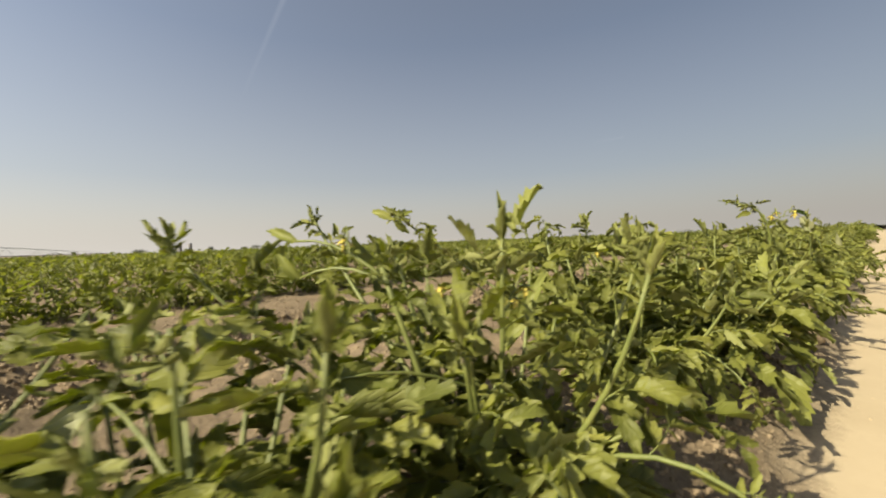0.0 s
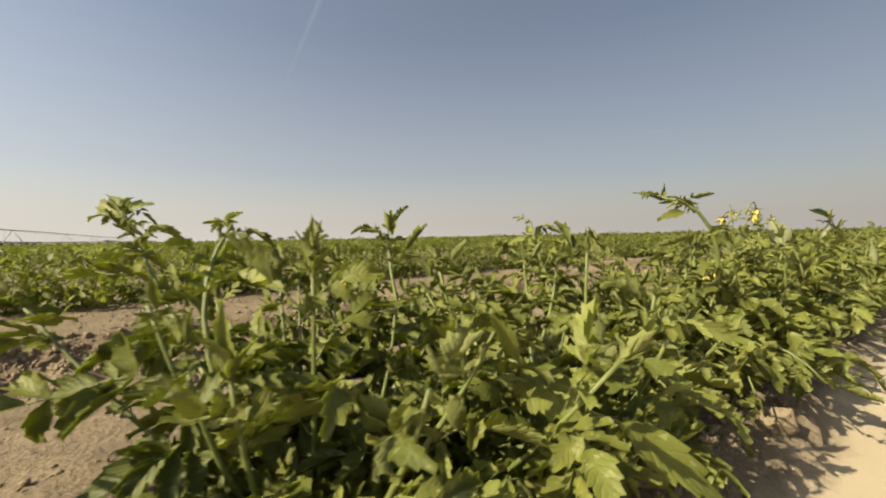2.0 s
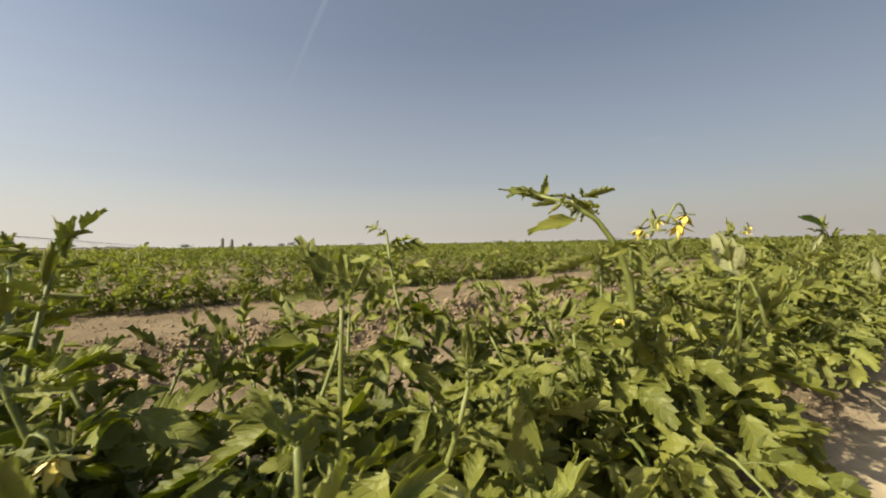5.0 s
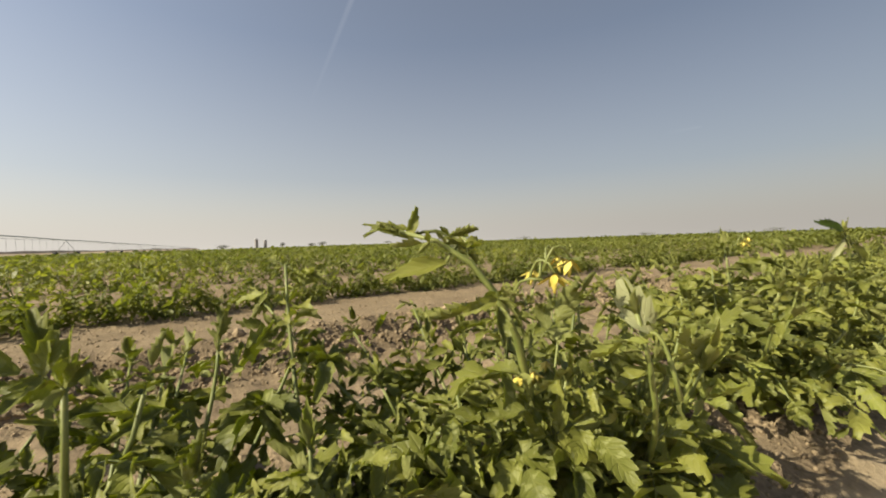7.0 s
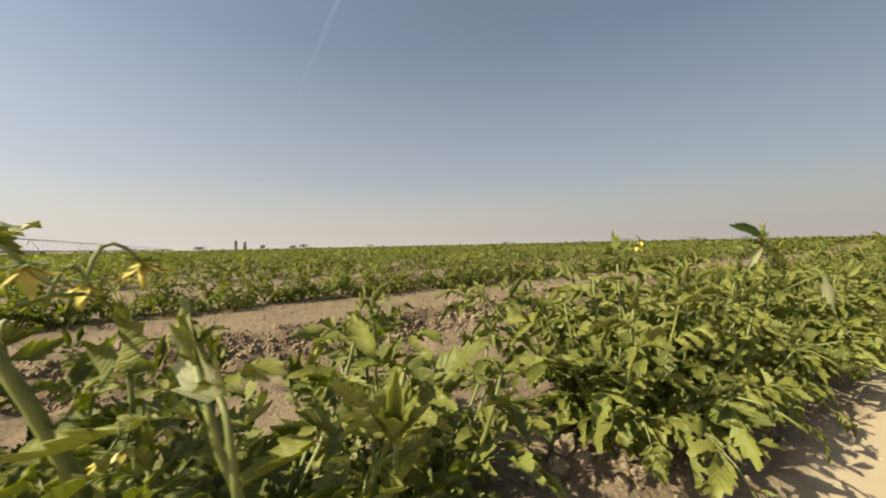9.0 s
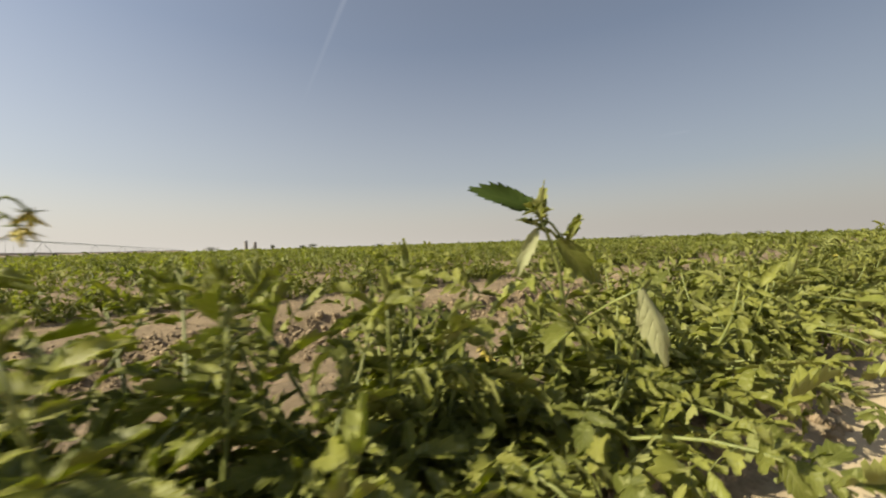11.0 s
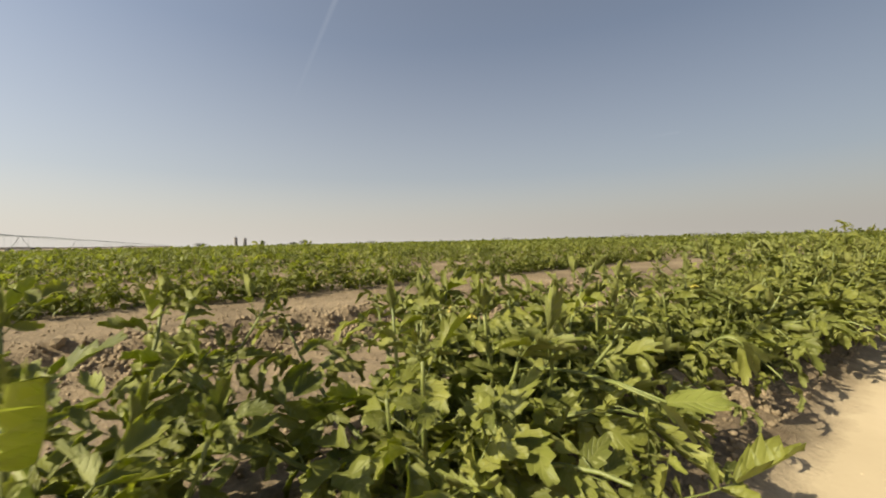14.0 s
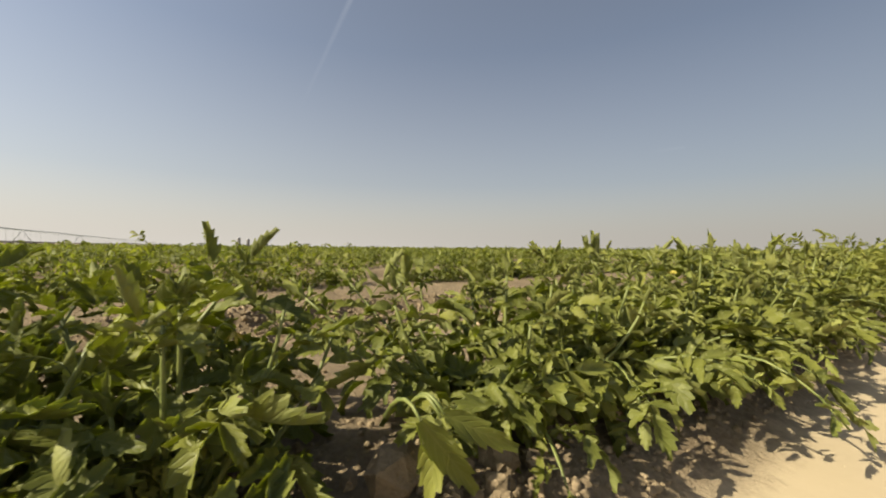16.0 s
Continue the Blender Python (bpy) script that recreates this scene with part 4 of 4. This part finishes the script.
# heaps of larger clods where the bed lies open
for cx, cy in ((-0.21, 3.86), (-0.25, 3.79), (-0.20, 3.06), (-0.13, 3.15), (-0.33, 0.63), (-0.40, 0.46), (-0.31, 1.20), (-0.27, 1.87)):
    for k in range(13):
        x, y = cx + rng.normal(0, 0.035), cy + rng.normal(0, 0.045)
        s = rng.uniform(0.009, 0.020) if k else rng.uniform(0.026, 0.036)
        part("clod", CLODS[rng.integers(10)][0], ground, pose(x, y, float(ground_z(x, y)) + 0.25 * s, *rng.uniform(0, 360, 3)) @ Matrix.Scale(s, 4))
spots = []
for _ in range(14000):
    x, y = clod_spot(rng)
    s = 0.0022 + 0.0065 * rng.random() ** 2.2
    spots.append((x, y, float(ground_z(x, y)) + 0.2 * s, s))
crumbs = scatter("soil_crumbs", [c[1] for c in CLODS], spots, rng, CLOD, "loose dry soil crumbs and small clods along the beds")
crumbs["category"] = "soil crumbs"
spots = []
for k in range(9500):
    y = rng.uniform(-0.8, 5.6)
    x = -(rng.normal(1.575, 0.055) if k < 6000 else rng.uniform(1.62, 2.3)) + float(drift(y))
    s = (0.004 + 0.011 * rng.random() ** 2.5) * (1.0 if k < 6000 else 0.55)
    spots.append((x, y, float(ground_z(x, y)) + 0.2 * s, s))
bank_crumbs = scatter("bank_crumbs", [c[1] for c in CLODS], spots, rng, CLOD, "crumbled dry earth on the steep side of the furrow")
bank_crumbs["category"] = "soil crumbs"
spots = []
for _ in range(700):
    x, y = rng.uniform(-0.05, 0.25), rng.uniform(-0.3, 6.0)
    s = 0.0012 + 0.0025 * rng.random() ** 3
    spots.append((x, y, float(ground_z(x, y)), s))
grit = scatter("sand_grit", [c[1] for c in CLODS], spots, rng, SAND, "scattered grit lying on the pale sandy track")
grit["category"] = "grit"


def straw(x, y, turn, length):
    sh = Shape()
    tube(sh, curve3((0, 0, 0), (length * 0.5, 0.006, 0.006), (length, 0, 0.001), 4), 0.0013, 0.0007, 4)
    ob = new("straw", sh.mesh("straw", (DRY,)))
    ob.matrix_basis = pose(x, y, float(ground_z(x, y)) + 0.004, 0, 0, turn)
    return tagged(ob, "bleached dry straw lying on bare soil", "straw", "straws on the bare soil")


for x, y, a, ln in ((-1.55, 0.45, 80, 0.07), (-1.6, 0.36, 100, 0.06), (-1.3, 0.40, 30, 0.05), (-1.58, 1.1, 70, 0.07), (-1.45, 2.9, 95, 0.08), (-1.38, 3.0, 60, 0.07), (-1.6, 3.2, 110, 0.06), (0.05, 3.95, 40, 0.025)):
    straw(x, y, a, ln)


# ---- far things ----
def pivot_line():
    """A linear irrigation machine: a pipe on wheeled towers, with truss rods and drop hoses."""
    e = thing("irrigation_machine", (0, 0, 0), "long galvanised irrigation pipeline on wheeled towers far across the field", "irrigation machine")
    a, b = np.array((-66.0, -24.0, 0.0)), np.array((-640.0, -8.0, 0.0))
    run = b - a
    spans = 13
    side = unit(np.cross(run, (0, 0, 1)))
    drop = Shape()
    tube(drop, [(0, 0, 3.3), (0, 0, 1.1)], 0.02, 0.02, 3)
    DROP = drop.mesh("drop_hose", (STEEL,))
    for k in range(spans + 1):
        p = a + run * k / spans
        sh = Shape()
        top = p + np.array((0, 0, 3.3))
        for sg in (-1, 1):
            foot = p + side * 1.6 * sg + np.array((0, 0, 0.5))
            tube(sh, [top, foot], 0.06, 0.06, 4)
        tube(sh, [p + side * 1.9 + np.array((0, 0, 0.5)), p - side * 1.9 + np.array((0, 0, 0.5))], 0.08, 0.08, 4)
        tower = part("tower", sh.mesh("tower", (STEEL,)), e)
        for sg in (-1, 1):
            wh = Shape()
            tube(wh, [p + side * 1.7 * sg - unit(run) * 0.12 + np.array((0, 0, 0.45)), p + side * 1.7 * sg + unit(run) * 0.12 + np.array((0, 0, 0.45))], 0.45, 0.45, 14)
            part("wheel", wh.mesh("wheel", (RUBBER,)), tower)
        if k == spans:
            break
        q = a + run * (k + 1) / spans
        pipe = Shape()
        pts = [p + (q - p) * s + np.array((0, 0, 3.3 + 0.1 * math.sin(math.pi * s))) for s in np.linspace(0, 1, 11)]
        tube(pipe, pts, 0.09, 0.09, 6)
        part("pipe", pipe.mesh("pipe", (STEEL,)), e)
        rods = Shape()
        low = [p + (q - p) * s + np.array((0, 0, 3.25 - 0.3 * math.sin(math.pi * s))) for s in np.linspace(0, 1, 9)]
        tube(rods, low, 0.025, 0.025, 3)
        for u, w in zip(low[1:-1], pts[1:-1]):
            tube(rods, [u, w], 0.02, 0.02, 3)
        part("truss", rods.mesh("truss", (STEEL,)), e)
        for s in np.linspace(0.03, 0.97, 14 if k < 4 else 7):
            h = p + (q - p) * s
            part("drop_hose", DROP, e, pose(*h))
    return e


pivot_line()


def far_bank():
    """A dark ridge of turned earth with a pale track before it."""
    sh = Shape()
    r2 = np.random.default_rng(4)
    n = 40
    v, f = [], []
    for i in range(n + 1):
        s = i / n
        x, y = -120 - 420 * s, -58 + 52 * s
        h = (1.25 + 0.35 * math.exp(-((s - 0.16) / 0.09) ** 2) + r2.uniform(-0.1, 0.1)) * (1 + 0.9 * s)
        v += [(x + 0.6, y + 8, 0.0), (x + 0.3, y + 3, 0.85 + 0.9 * s), (x + 0.2, y + 2, h), (x, y - 4, h * 0.9), (x, y - 9, 0)]
    front, back = [], []
    for i in range(n):
        for k in range(4):
            (back if k else front).append((i * 5 + k, i * 5 + k + 1, i * 5 + 6 + k, i * 5 + 5 + k))
    sh.add(v, front)
    sh.f += back
    sh.m += [1] * len(back)
    return tagged(new("earth_bank", sh.mesh("earth_bank", (SAND, BANK))), "low dark bank of turned earth beyond the crop", "earth bank", kind="structure")


far_bank()


def silo(x, y, h, r):
    e = thing("silo", (x, y, 0), "tall grey silo on the horizon", "silo", "silos on the horizon")
    body, cap = Shape(), Shape()
    tube(body, [(0, 0, -0.2), (0, 0, h * 0.5), (0, 0, h)], r, r, 20)
    tube(cap, [(0, 0, h), (0, 0, h + 0.35 * r), (0, 0, h + 0.7 * r)], r * 1.04, 0.2, 20)
    part("body", body.mesh("body", (CONCRETE,), False), e)
    part("roof", cap.mesh("roof", (STEEL,), False), e)


silo(-957, 125, 17.0, 3.4)
silo(-960, 107, 19.5, 3.8)


def far_tree(bearing, dist, height, width, seed):
    r2 = np.random.default_rng(seed)
    x, y = -dist * math.sin(radians(bearing)), dist * math.cos(radians(bearing))
    e = thing("tree", (x, y, 0), "dark broad-crowned tree far off on the horizon", "tree", "trees on the horizon")
    tr = Shape()
    tube(tr, [(0, 0, -0.2), (0.2, 0, height * 0.3), (0.1, 0.2, height * 0.6)], 0.5, 0.2, 6)
    for k in range(5):
        a = 1.26 * k
        tube(tr, [(0.1, 0, height * 0.3), (math.cos(a) * width * 0.2, math.sin(a) * width * 0.2, height * 0.55), (math.cos(a) * width * 0.33, math.sin(a) * width * 0.33, height * 0.7)], 0.25, 0.08, 4)
    part("trunk", tr.mesh("trunk", (BARK,)), e)
    cr = Shape()
    for k in range(420):
        d = r2.normal(0, 1, 3)
        d = d / np.linalg.norm(d) * r2.random() ** 0.4
        c = np.array((d[0] * width * 0.5, d[1] * width * 0.5, height * 0.58 + d[2] * height * 0.42))
        c += r2.normal(0, 0.05 * width, 3) * (1, 1, 0.4)
        q = r2.normal(0, 1, 3)
        blade(cr, c, q, r2.normal(0, 1, 3), 1.5, 1.0, 0.3, -0.5, r2, 2, 3, False)
    part("crown", cr.mesh("crown", (FARTREE,)), e)


for k, (bearing, dist, h, w) in enumerate(((87.6, 900, 8.5, 24), (80.4, 940, 10.5, 11), (75.2, 900, 10, 22), (76.6, 930, 7.0, 16), (94.5, 1000, 7, 30), (66, 1400, 9, 40), (46, 1500, 10, 60), (30, 1300, 10, 50), (22, 1400, 10, 60), (17, 1500, 11, 50))):
    far_tree(bearing, dist, h, w, 100 + k)


def ribbon(name, a, b, w0, w1, label, gain=1.0):
    """A long thin streak of cloud, high up and far away."""
    a, b = np.array(a, float), np.array(b, float)
    side = unit(np.cross(b - a, a))
    sh = Shape()
    n = 24
    v, uv = [], []
    for i in range(n + 1):
        s = i / n
        p = a + (b - a) * s
        w = w0 + (w1 - w0) * s
        for t in (-1, 0, 1):
            v.append(p + side * w * t)
            uv.append((s * gain, t))
    f = [(i * 3 + k, i * 3 + k + 1, i * 3 + 4 + k, i * 3 + 3 + k) for i in range(n) for k in (0, 1)]
    sh.add(v, f, uv)
    ob = new(name, sh.mesh(name, (TRAIL,)))
    ob.visible_shadow = False
    return tagged(ob, label, "cloud", kind="structure")


ribbon("contrail", (-2759, 674, 966), (-2062, 990, 1941), 14, 26, "thin white vapour trail high in the blue sky")
ribbon("cloud_wisp", (-1373, 2584, 660), (-1180, 2677, 668), 20, 8, "faint wisp of high thin cloud", 0.3)
